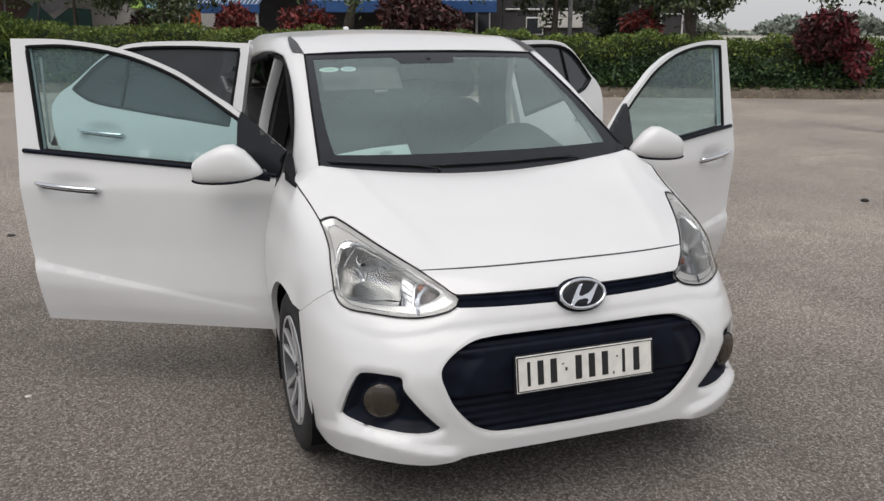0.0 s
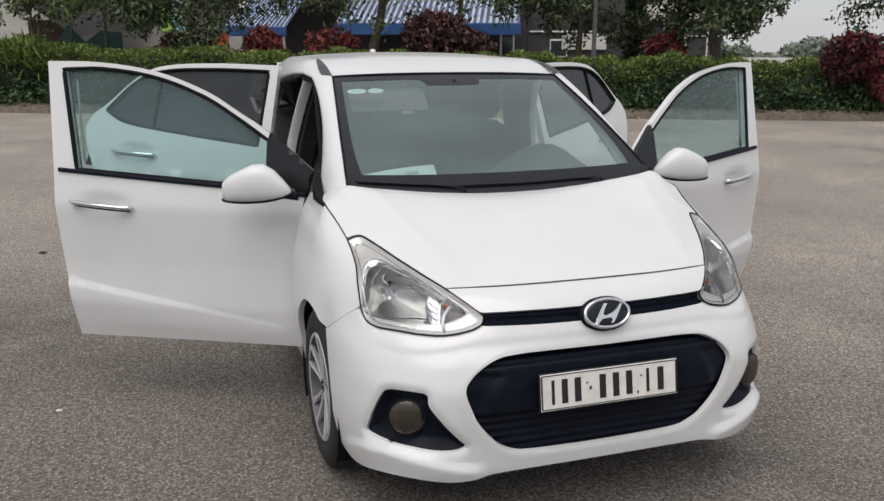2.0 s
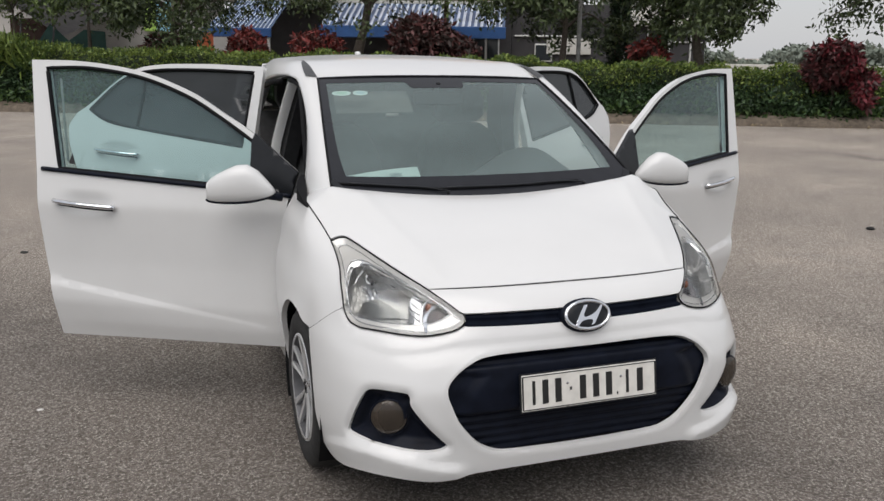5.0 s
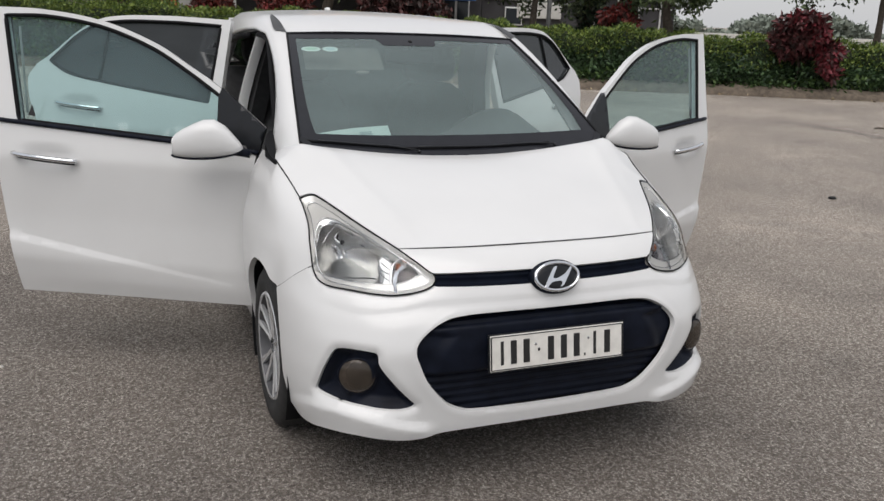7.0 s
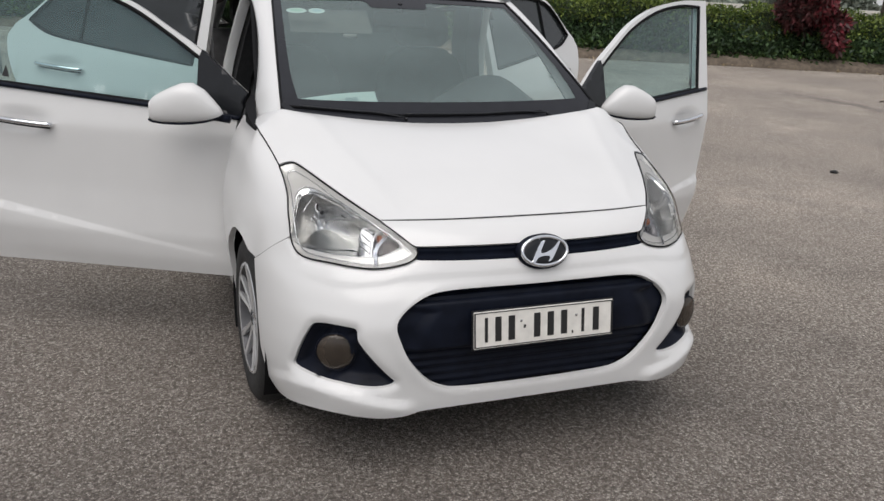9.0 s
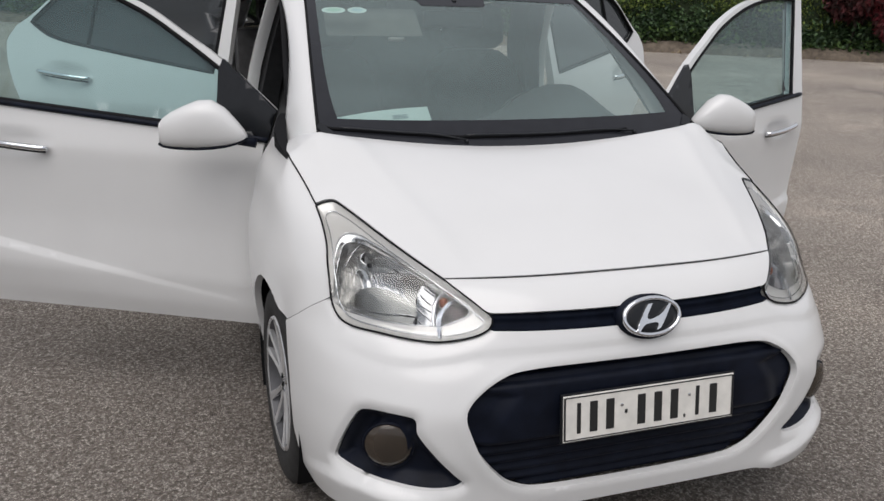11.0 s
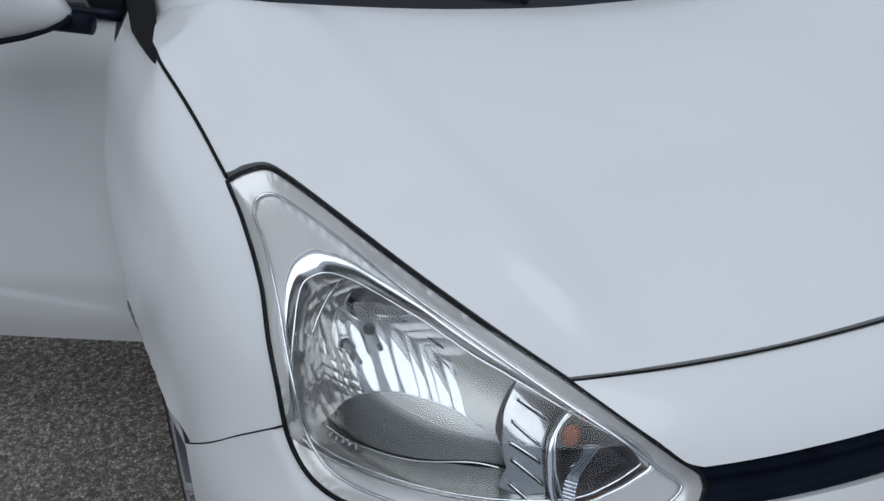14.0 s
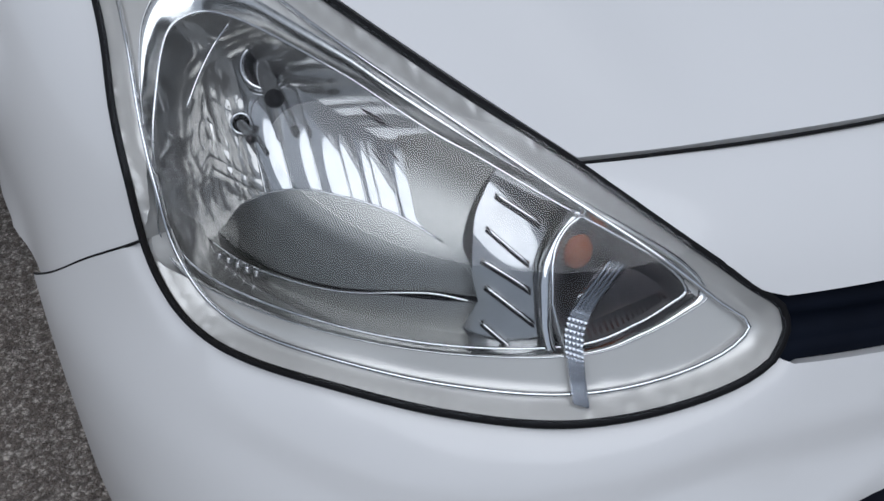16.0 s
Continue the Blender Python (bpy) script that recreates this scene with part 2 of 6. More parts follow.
def skin(phi, z):
    """The skin at an angle round the nose (0 on the centre line, 90 at the wheel) and a height."""
    f, a, n = [np.interp(z, FINE, c) for c in SMOOTH]
    w = radians(min(abs(phi), 90))
    x = a * math.sin(w) ** (2 / n)
    y = .85 - (.85 - f) * math.cos(w) ** (2 / 2.56)
    if abs(phi) > 90:
        y += (abs(phi) - 90) * .01
    return np.array([-x if phi >= 0 else x, y, z])


PH = np.linspace(0, 130, 521)
ARC = np.concatenate([[0], np.cumsum(np.linalg.norm(np.diff([skin(p, .62) for p in PH], axis=0), axis=1))])


def arc(phi):
    return math.copysign(np.interp(abs(phi), PH, ARC), phi)


def turn(s):
    return math.copysign(np.interp(abs(s), ARC, PH), s)


def on_skin(points):
    return [np.array((arc(p), z)) for p, z in points]


def shell(s, z, lift=0.0):
    """Skin point from the length round the nose, moved out by lift."""
    p = skin(turn(s), z)
    if lift:
        e = 2e-3
        n = np.cross(skin(turn(s + e), z) - p, skin(turn(s), z + e) - p)
        n /= np.linalg.norm(n) + 1e-12
        if n @ (p - np.array([0, 1.2, .55])) < 0:
            n = -n
        p = p + n * lift
    return p


def mirrored(pts):
    return [(-a, b) for a, b in pts]


# outlines round the nose: (angle, height)
LAMP_TOP = [(21.3, .699), (21.6, .711), (22.9, .722), (24.7, .738), (29.4, .7725), (34.1, .798), (39.7, .826), (46.7, .857), (51.5, .873), (54.0, .877), (58.0, .872), (60.8, .865)]
LAMP_SIDE = [(60.8, .865), (59.2, .844), (58.1, .807), (58.1, .770), (57.5, .737), (56.8, .701), (55.6, .680), (53.6, .664), (50.4, .656)]
LAMP_FOOT = [(50.4, .656), (43.0, .656), (37.0, .654), (31.0, .654), (27.0, .660), (23.3, .672), (21.7, .684), (21.3, .699)]
FOG = [(47.6, .334), (46.6, .364), (42.0, .472), (40.2, .490), (35.2, .498), (26.6, .496), (25.2, .486), (24.0, .460), (18.2, .406), (12.2, .341), (10.9, .325), (12.3, .312), (16.8, .308), (28.6, .318), (43.8, .326)]
MOUTH = [(0, .605), (5.8, .606), (10.2, .603), (13.2, .593), (15.2, .560), (15.9, .524), (15.0, .496), (13.0, .462), (9.2, .396), (5.2, .322), (3.6, .299), (2.4, .287), (0, .279)]

# ---- ground ----
def asphalt():
    m = material("worn_asphalt", (0.16, 0.15, 0.14), 0.85)
    t = m.node_tree
    b = t.nodes["Principled BSDF"]
    co = t.nodes.new("ShaderNodeTexCoord")

    def tex(kind, scale, detail=4.0):
        n = t.nodes.new(kind)
        n.inputs["Scale"].default_value = scale
        if "Detail" in n.inputs:
            n.inputs["Detail"].default_value = detail
        t.links.new(co.outputs["Object"], n.inputs["Vector"])
        return n

    def mixed(fac, a, c, kind="MIX"):
        n = t.nodes.new("ShaderNodeMix")
        n.data_type, n.blend_type = "RGBA", kind
        for src, key in ((fac, "Factor"), (a, "A"), (c, "B")):
            if hasattr(src, "is_linked"):
                t.links.new(src, n.inputs[key])
            elif key == "Factor":
                n.inputs["Factor"].default_value = src
            else:
                n.inputs[key].default_value = (*src, 1)
        return n.outputs["Result"]

    def span(src, lo, hi, a=0.0, c=1.0):
        n = t.nodes.new("ShaderNodeMapRange")
        for key, value in (("From Min", lo), ("From Max", hi), ("To Min", a), ("To Max", c)):
            n.inputs[key].default_value = value
        t.links.new(src, n.inputs["Value"])
        return n.outputs["Result"]

    grain = tex("ShaderNodeTexVoronoi", 120)
    cracks = tex("ShaderNodeTexVoronoi", 120)
    cracks.feature = "DISTANCE_TO_EDGE"
    coarse = tex("ShaderNodeTexVoronoi", 62)
    rough = tex("ShaderNodeTexNoise", 150, 6)
    pits = tex("ShaderNodeTexNoise", 70, 6)
    blotch = tex("ShaderNodeTexNoise", 0.55, 6)
    stain = tex("ShaderNodeTexNoise", 2.6, 6)
    warp = t.nodes.new("ShaderNodeMix")
    warp.data_type = "VECTOR"
    warp.inputs["Factor"].default_value = 0.012
    t.links.new(co.outputs["Object"], warp.inputs["A"])
    t.links.new(rough.outputs["Color"], warp.inputs["B"])
    for n in (grain, cracks, coarse):
        t.links.new(warp.outputs["Result"], n.inputs["Vector"])
    sep = t.nodes.new("ShaderNodeSeparateColor")
    t.links.new(grain.outputs["Color"], sep.inputs["Color"])
    big = t.nodes.new("ShaderNodeSeparateColor")
    t.links.new(coarse.outputs["Color"], big.inputs["Color"])
    stone0 = mixed(span(rough.outputs["Fac"], 0.25, 0.75), (0.145, 0.124, 0.108), (0.265, 0.232, 0.205))
    stone = mixed(span(sep.outputs["Red"], 0.45, 1.0, 0.0, 0.60), stone0, (0.36, 0.325, 0.295))
    stone2 = mixed(span(big.outputs["Red"], 0.80, 0.90, 0.0, 0.45), stone, (0.42, 0.385, 0.35))
    pale = mixed(span(sep.outputs["Green"], 0.965, 0.985), stone2, (0.66, 0.63, 0.58))
    seams = mixed(span(cracks.outputs["Distance"], 0.02, 0.16, 0.75, 0.0), pale, (0.060, 0.050, 0.044))
    gaps = mixed(span(pits.outputs["Fac"], 0.36, 0.56, 0.72, 0.0), seams, (0.072, 0.061, 0.053))
    base = mixed(span(blotch.outputs["Fac"], 0.35, 0.65), (0.76, 0.75, 0.74), (1.30, 1.265, 1.22))
    base2 = mixed(span(stain.outputs["Fac"], 0.35, 0.70), base, (0.96, 0.95, 0.93))
    # shade painted in: colour darker to the near left, paler and worn far right
    shade_grade = t.nodes.new("ShaderNodeMath")
    shade_grade.operation = "MULTIPLY_ADD"
    t.links.new(stain.outputs["Fac"], shade_grade.inputs[0])
    shade_grade.inputs[1].default_value = 1.6
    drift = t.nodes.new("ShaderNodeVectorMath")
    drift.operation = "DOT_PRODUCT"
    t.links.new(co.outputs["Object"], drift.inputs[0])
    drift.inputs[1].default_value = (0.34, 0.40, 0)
    t.links.new(drift.outputs["Value"], shade_grade.inputs[2])
    worn_shaded = mixed(span(shade_grade.outputs[0], -0.2, 2.5), (0.62, 0.61, 0.61), (1.68, 1.63, 1.58))
    base3 = mixed(1.0, base2, worn_shaded, "MULTIPLY")
    # one dark tar streak across the forecourt
    xyz = t.nodes.new("ShaderNodeSeparateXYZ")
    t.links.new(co.outputs["Object"], xyz.inputs["Vector"])
    wave = t.nodes.new("ShaderNodeMath")
    wave.operation = "MULTIPLY_ADD"
    t.links.new(stain.outputs["Fac"], wave.inputs[0])
    wave.inputs[1].default_value = 0.5
    t.links.new(xyz.outputs["X"], wave.inputs[2])
    off = t.nodes.new("ShaderNodeMath")
    off.operation = "COMPARE"
    t.links.new(wave.outputs[0], off.inputs[0])
    off.inputs[1].default_value, off.inputs[2].default_value = 9.38, 0.14
    ends = t.nodes.new("ShaderNodeMath")
    ends.operation = "MULTIPLY"
    t.links.new(off.outputs[0], ends.inputs[0])
    t.links.new(span(xyz.outputs["Y"], 9.2, 7.8, 0.0, 0.45), ends.inputs[1])
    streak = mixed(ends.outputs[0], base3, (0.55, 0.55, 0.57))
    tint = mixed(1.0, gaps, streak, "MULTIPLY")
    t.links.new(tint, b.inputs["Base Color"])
    add = t.nodes.new("ShaderNodeMath")
    add.operation = "ADD"
    t.links.new(rough.outputs["Fac"], add.inputs[0])
    edge_up = t.nodes.new("ShaderNodeMath")
    edge_up.operation = "MULTIPLY_ADD"
    t.links.new(span(cracks.outputs["Distance"], 0.0, 0.25), edge_up.inputs[0])
    edge_up.inputs[1].default_value = 0.6
    t.links.new(pits.outputs["Fac"], edge_up.inputs[2])
    t.links.new(edge_up.outputs[0], add.inputs[1])
    bp = t.nodes.new("ShaderNodeBump")
    bp.inputs["Strength"].default_value, bp.inputs["Distance"].default_value = 0.9, 0.010
    t.links.new(add.outputs[0], bp.inputs["Height"])
    t.links.new(bp.outputs["Normal"], b.inputs["Normal"])
    return m


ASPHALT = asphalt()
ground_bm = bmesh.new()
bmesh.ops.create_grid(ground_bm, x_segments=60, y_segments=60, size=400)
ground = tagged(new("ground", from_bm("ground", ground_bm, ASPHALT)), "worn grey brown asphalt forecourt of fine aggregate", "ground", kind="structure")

# ---- the car ----
car = tagged(new("car"), "white small hatchback with all four doors open", "car")
car.empty_display_size = 0.3

SEAM = [(56.8, .701), (62.6, .663), (67.8, .622), (72.0, .590)]
ARCH_Y, ARCH_Z, ARCH_R = .735, .30, .325


def arch(a):
    """Wheel arch edge as (angle round the nose, height)."""
    y, z = ARCH_Y + ARCH_R * math.cos(radians(a)), ARCH_Z + ARCH_R * math.sin(radians(a))
    f = np.interp(z, FINE, SMOOTH[0])
    return (90 + (y - .85) / .01, z) if y > .85 else (math.degrees(math.acos(max(0.0, min(1, (.85 - y) / (.85 - f))) ** (2.56 / 2))), z)


def both(half):
    """A half outline that starts and ends on the centre line, closed by its mirror image."""
    return list(half) + [np.array((-q[0], q[1])) for q in reversed(half)][1:-1]


half = [(0, .678), (10, .680), (20.6, .681)] + LAMP_FOOT[::-1][1:] + LAMP_SIDE[::-1][1:4] + SEAM[1:]
half += [(70.4, .52), (68.6, .45), (67.2, .378), (66.4, .30), (64.0, .226), (58, .196), (51, .200), (44, .214), (37, .223), (28, .226), (20, .220), (14, .216), (9, .221), (4, .227), (0, .227)]
corners = (0, 2, 12, 15, 20)
bumper_line = both(spline(on_skin(half), .012, sharp=corners))
mouth = both(spline(on_skin(MOUTH), .012))
fog_l = spline(on_skin(FOG), .010, closed=True)
fog_r = [np.array((-q[0], q[1])) for q in fog_l][::-1]
MOUTH_A, FOG_A = np.array(mouth), np.array(fog_l)
FOOT_A = np.array(spline(on_skin(LAMP_FOOT + LAMP_SIDE[::-1][1:4][::-1]), .01))


CREASE_S, CREASE_Z = [arc(p) for p in (6, 9.1, 13.2, 19.6, 27.3, 36.5, 48.4, 58, 66)], [.236, .245, .255, .272, .287, .297, .282, .252, .220]

BROW_S, BROW_Z = [arc(p) for p in (0, 9, 15.6, 21.5, 26, 31.4, 37.9, 46.4, 57.5)], [.652, .651, .649, .643, .629, .619, .614, .620, .624]


def bell(d, w):
    return math.exp(-(d / w) ** 2)


def step(x):
    x = min(max(x, 0), 1)
    return x * x * (3 - 2 * x)


def bumper_surface(s, z):
    dm = np.min(np.hypot(MOUTH_A[:, 0] - s, MOUTH_A[:, 1] - z))
    df = np.min(np.hypot(FOG_A[:, 0] - abs(s), FOG_A[:, 1] - z))
    dl = np.min(np.hypot(FOOT_A[:, 0] - abs(s), FOOT_A[:, 1] - z))
    lift = .0025 * bell(dm, .022) - .003 * bell(dm, .006) - .010 * bell(df, .010)
    lift -= .008 * bell(dl, .009)
    brow = np.interp(abs(s), BROW_S, BROW_Z)
    lift -= .0048 * min(max((brow - z) / .016, 0), 1) * step((z - .46) / .14) * step((.86 - abs(s)) / .24)
    crease = np.interp(abs(s), CREASE_S, CREASE_Z)
    out = step((abs(s) - CREASE_S[0]) / .07) * step((arc(68) - abs(s)) / .34)
    ramp = min(max((crease + .026 - z) / .026, 0), 1)
    lift += out * (.015 * ramp - .007 * min(max((crease - .002 - z) / .05, 0), 1))
    return shell(s, z, lift)


folds = []
for off in (.028, .024, .002, -.003):
    for sgn in (1, -1):
        folds.append([(sgn * q, np.interp(q, CREASE_S, CREASE_Z) + off) for q in np.arange(arc(9), arc(60), .012)])
for off in (.003, -.003, -.013, -.019):
    folds.append([(q, np.interp(abs(q), BROW_S, BROW_Z) + off) for q in np.arange(-arc(52), arc(52), .012)])
verts, faces = sheet(bumper_line, [mouth, fog_l, fog_r], bumper_surface, .011, .018, folds=folds)
bumper = part("front_bumper", mesh("front_bumper", verts, faces, WHITE), car, "white painted front bumper")
nose = both(spline(on_skin([(0, .719), (12, .719), (21.4, .7165)] + LAMP_TOP[2:5] + [(24, .7755), (12, .7785), (0, .7795)]), .012, sharp=(0, 2, 5)))
verts, faces = sheet(nose, [], lambda s, z: shell(s, z, .001 - .004 * step((z - .770) / .010)), .010, .02)
part("nose_panel", mesh("nose_panel", verts, faces, WHITE), car, "white painted nose panel")

# dark sheet close behind the skin, added so that gaps and openings look dark
line = both(spline(on_skin([(0, .20), (30, .20), (60, .23), (69, .28), (72, .45), (73, .57), (57, .70), (52, .86), (30, .775), (0, .775)]), .03, sharp=range(10)))
verts, faces = sheet(line, [], lambda s, z: shell(s, z, -.10), .05, 0)
part("inner_liner", mesh("inner_liner", verts, faces, SEAL), car, "black sheet added behind the skin")

# slim upper grille
strip = both(spline(on_skin([(0, .674), (12, .675), (21.5, .677), (21.5, .719), (12, .722), (0, .722)]), .01, sharp=range(6)))


def strip_surface(s, z):
    k = (z - .676) / .044
    return shell(s, z, -.010 - .007 * math.cos(k * 12.56) * (1 if .1 < k < .9 else 0) - .004 * step(k))


verts, faces = sheet(strip, [], strip_surface, .006, 0)
part("upper_grille", mesh("upper_grille", verts, faces, NAVY), car, "slim dark upper grille with ribs")

# fenders
fender = on_skin(SEAM[::-1]) + on_skin(LAMP_SIDE[:5][::-1]) + on_skin([(63.8, .885), (68.6, .907), (75, .926), (83, .940), (92, .947), (104, .949), (118, .949)])
fender += [np.array((arc(118), z)) for z in (.9, .6, .35, .26)] + on_skin([arch(a) for a in (0, 15, 30, 45, 60, 75, 90, 102, 112)])
fender = spline(fender, .014, True, sharp=(0, 3, 8, 15, 19, 20))
ARCH_A = np.array(on_skin([arch(a) for a in range(0, 118, 6)]))


def fender_surface(s, z):
    d = np.min(np.hypot(ARCH_A[:, 0] - abs(s), ARCH_A[:, 1] - z))
    return shell(s, z, .006 * bell(d, .025) - .007 * bell(z - .76, .07) - .03 * step((.58 - z) / .3) * step((abs(s) - arc(95)) / .15) - .006 * step((.74 - z) / .16) * step((abs(s) - arc(64)) / .12))


for side in (1, -1):
    line = [np.array((side * q[0], q[1])) for q in fender]
    verts, faces = sheet(line, [], fender_surface, .02, .02)
    part("front_fender", mesh("front_fender", verts, faces, WHITE), car)
    seam = [shell(side * arc(p), z, -.0008) for p, z in spline(SEAM, 1.0)]
    part("panel_gap", tube(seam, .0011, SEAL, "panel_gap"), car)

# hood
def hood_height(x, y):
    s = min(max((y - .2) / .66, 0), 1.2)
    c = .78 + .175 * (1 - max(0, 1 - s) ** 1.5)
    lift = np.interp(y, [.2, .3, .6, .86, 1.05], [-.045, -.05, -.01, .03, .02])
    crease = .006 * bell((abs(x) - np.interp(y, [.25, .9], [.40, .56])) / .03, 1)
    return c + crease + lift * (x / .55) ** 2 - np.interp(y, [.3, .6, .9, 1.05], [0, .02, .045, .06]) * max(0, (abs(x) - .5) / .2) ** 2


edge = [skin(p, z) for p, z in [(0, .7815), (12, .7805), (24, .7775), (29.4, .775)]]
edge += [skin(p, z + .003) for p, z in LAMP_TOP[5:10]] + [skin(p, z + .004) for p, z in [(58.0, .872), (60.8, .866), (63.8, .886), (68.6, .908), (75, .927), (83, .941), (92, .948), (104, .950)]]
edge += [np.array((-.702, 1.03, .950)), np.array((-.665, .955, .985)), np.array((-.625, .875, 1.0)), np.array((-.55, .862, .990)), np.array((-.35, .853, .972)), np.array((-.15, .848, .958)), np.array((0, .847, .955))]
hood_edge = spline(edge, .012, sharp=(3, 17, 18, 19))
rim3 = hood_edge + [np.array((-q[0], q[1], q[2])) for q in reversed(hood_edge)][1:-1]
rim2 = np.array([q[:2] for q in rim3])
gapz = np.array([q[2] - hood_height(q[0], q[1]) for q in rim3])


# plan of the hood's edges: along lamp and fender, and at the nose
SHOULDER = np.array([(-q[0], q[1]) for q in hood_edge if q[1] > edge[3][1] - 1e-6 and q[1] < edge[16][1] and q[0] < -.35 and q[2] < .96])
FRONT_RIM = np.array(spline([(-q[0], q[1]) for q in edge[:4]], .02))


def hood_surface(x, y):
    d = np.hypot(rim2[:, 0] - x, rim2[:, 1] - y) + 1e-4
    w = d ** -3.0
    side = np.min(np.hypot(SHOULDER[:, 0] - abs(x), SHOULDER[:, 1] - y))
    front = np.min(np.hypot(FRONT_RIM[:, 0] - abs(x), FRONT_RIM[:, 1] - y))
    crown = .009 * min(side / .068, 1) * (1 - step((side - .068) / .36)) * step(front / .18) * step((1.12 - y) / .34)
    return np.array((x, y, hood_height(x, y) + crown + (w * gapz).sum() / w.sum()))


way = np.gradient(SHOULDER, axis=0)
way = np.stack([-way[:, 1], way[:, 0]], 1) / np.linalg.norm(way, axis=1)[:, None]
way *= -np.sign(way[:, :1])
folds = []
for off in (.016, .034, .064, .072):
    line = (SHOULDER + way * off)[2:-2]
    line = line[[np.min(np.hypot(*(SHOULDER - q).T)) > off * .97 for q in line]]
    folds += [line, line * np.array((-1, 1))]
verts, faces = sheet([np.array(q) for q in rim2], [], hood_surface, .018, .02, core=(0, .6, -3), folds=folds)
part("hood", mesh("hood", verts, faces, WHITE), car, "white painted hood")
gap = [skin(p, z) + np.array((0, -.001, -.001)) for p, z in spline([(-29.3, .7738), (-24, .7765), (-12, .7795), (0, .7805), (12, .7795), (24, .7765), (29.3, .7738)], 1.5)]
part("panel_gap", tube(gap, .0012, SEAL, "panel_gap"), car, "dark gap at the hood's front edge")
for side in (1, -1):
    gap = [skin(side * p, z + .001) + np.array((0, 0, .0015)) for p, z in spline([(60.8, .8655), (63.8, .8855), (68.6, .9075), (75, .9265), (83, .9405), (92, .9475), (104, .9495), (108, .9495)], 2)]
    part("panel_gap", tube(gap, .0022, SEAL, "panel_gap"), car)

# windscreen: lower edge, upper edge, a slight bow
def screen(u, v, lift=0.0):
    """u from -1 to 1 across, v from 0 at the cowl to 1 at the roof."""
    low = np.array((.622 * u, .858 + .014 * u ** 2 + .01 * u ** 6, .957 + .043 * u ** 2))
    top = np.array((.522 * u, 1.562 + .02 * u ** 2, 1.376 - .010 * u ** 2))
    n = np.array((.25 * u, -.50, .85))
    n /= np.linalg.norm(n)
    return low + (top - low) * v + n * (.025 * 4 * v * (1 - v) * (1 - .5 * u * u) + lift)


def surface_grid(name, f, us, vs, mat, flip=False):
    verts = [f(u, v) for v in vs for u in us]
    n = len(us)
    faces = [(j * n + i, j * n + i + 1, (j + 1) * n + i + 1, (j + 1) * n + i) for j in range(len(vs) - 1) for i in range(n - 1)]
    return mesh(name, verts, [f[::-1] for f in faces] if flip else faces, mat)


U, V = np.linspace(-1, 1, 41), np.linspace(0, 1, 25)
windscreen = part("windscreen", surface_grid("windscreen", screen, U, V, SCREEN), car, "greenish windscreen with a black border")
windscreen.visible_shadow = False
part("border", surface_grid("border", lambda u, v: screen(u, v * (.135 - .035 * u * u) - .012, .0015), U, np.linspace(0, 1, 5), SHADE), windscreen, "black printed border")
part("border", surface_grid("border", lambda u, v: screen(u, 1 - v * (.060 + .07 * step((.26 - abs(u + .03)) / .04)), .0015), np.linspace(-1, 1, 81), np.linspace(0, 1, 4), SHADE, True), windscreen, "grey shade band round the mirror mount")
for s in (1, -1):
    part("border", surface_grid("border", lambda u, v: screen(s * (1 - u * (.058 + .06 * (1 - v) ** 6)), v, .0015), np.linspace(0, 1, 5), V, SHADE, s > 0), windscreen)
    part("border", tube([screen(s * 1.006, v, .003) for v in V], .0045, SEAL, "border"), windscreen, "black rubber screen seal")

# roof
RY = [1.565, 1.70, 1.9, 2.1, 2.4, 2.8, 3.2, 3.42]
RZ = [1.378, 1.412, 1.445, 1.462, 1.470, 1.458, 1.425, 1.395]
RYS = np.linspace(1.565, 3.42, 80)
RZS = np.interp(RYS, RY, RZ)
RZS = np.convolve(np.concatenate([2 * RZS[0] - RZS[1:8][::-1], RZS, 2 * RZS[-1] - RZS[-8:-1][::-1]]), np.ones(15) / 15, "valid")


def roof(u, v):
    y = 1.565 + v * 1.855
    w = np.interp(y, [1.56, 1.8, 2.2, 2.8, 3.42], [.522, .530, .535, .525, .49])
    return np.array((w * u, y + .02 * u * u * (1 - v), np.interp(y, RYS, RZS) - (.012 - .012 * step((y - 1.57) / .16) + .022 * step((y - 1.80) / .40)) * abs(u) ** 2.6))


part("roof", surface_grid("roof", roof, np.linspace(-1, 1, 25), np.linspace(0, 1, 40), WHITE), car, "white painted roof")
part("roof_edge_gap", tube([roof(u, 0) + np.array((0, -.002, .002)) for u in np.linspace(-1, 1, 21)], .005, SEAL, "roof_edge_gap"), car, "black seal above the windscreen")
antenna = from_bm("antenna", box_bm((.03, .05, .03), .012, 3, Matrix.Translation((0, 2.95, 1.468))), WHITE, True)
part("antenna", antenna, car, "small white roof antenna foot")


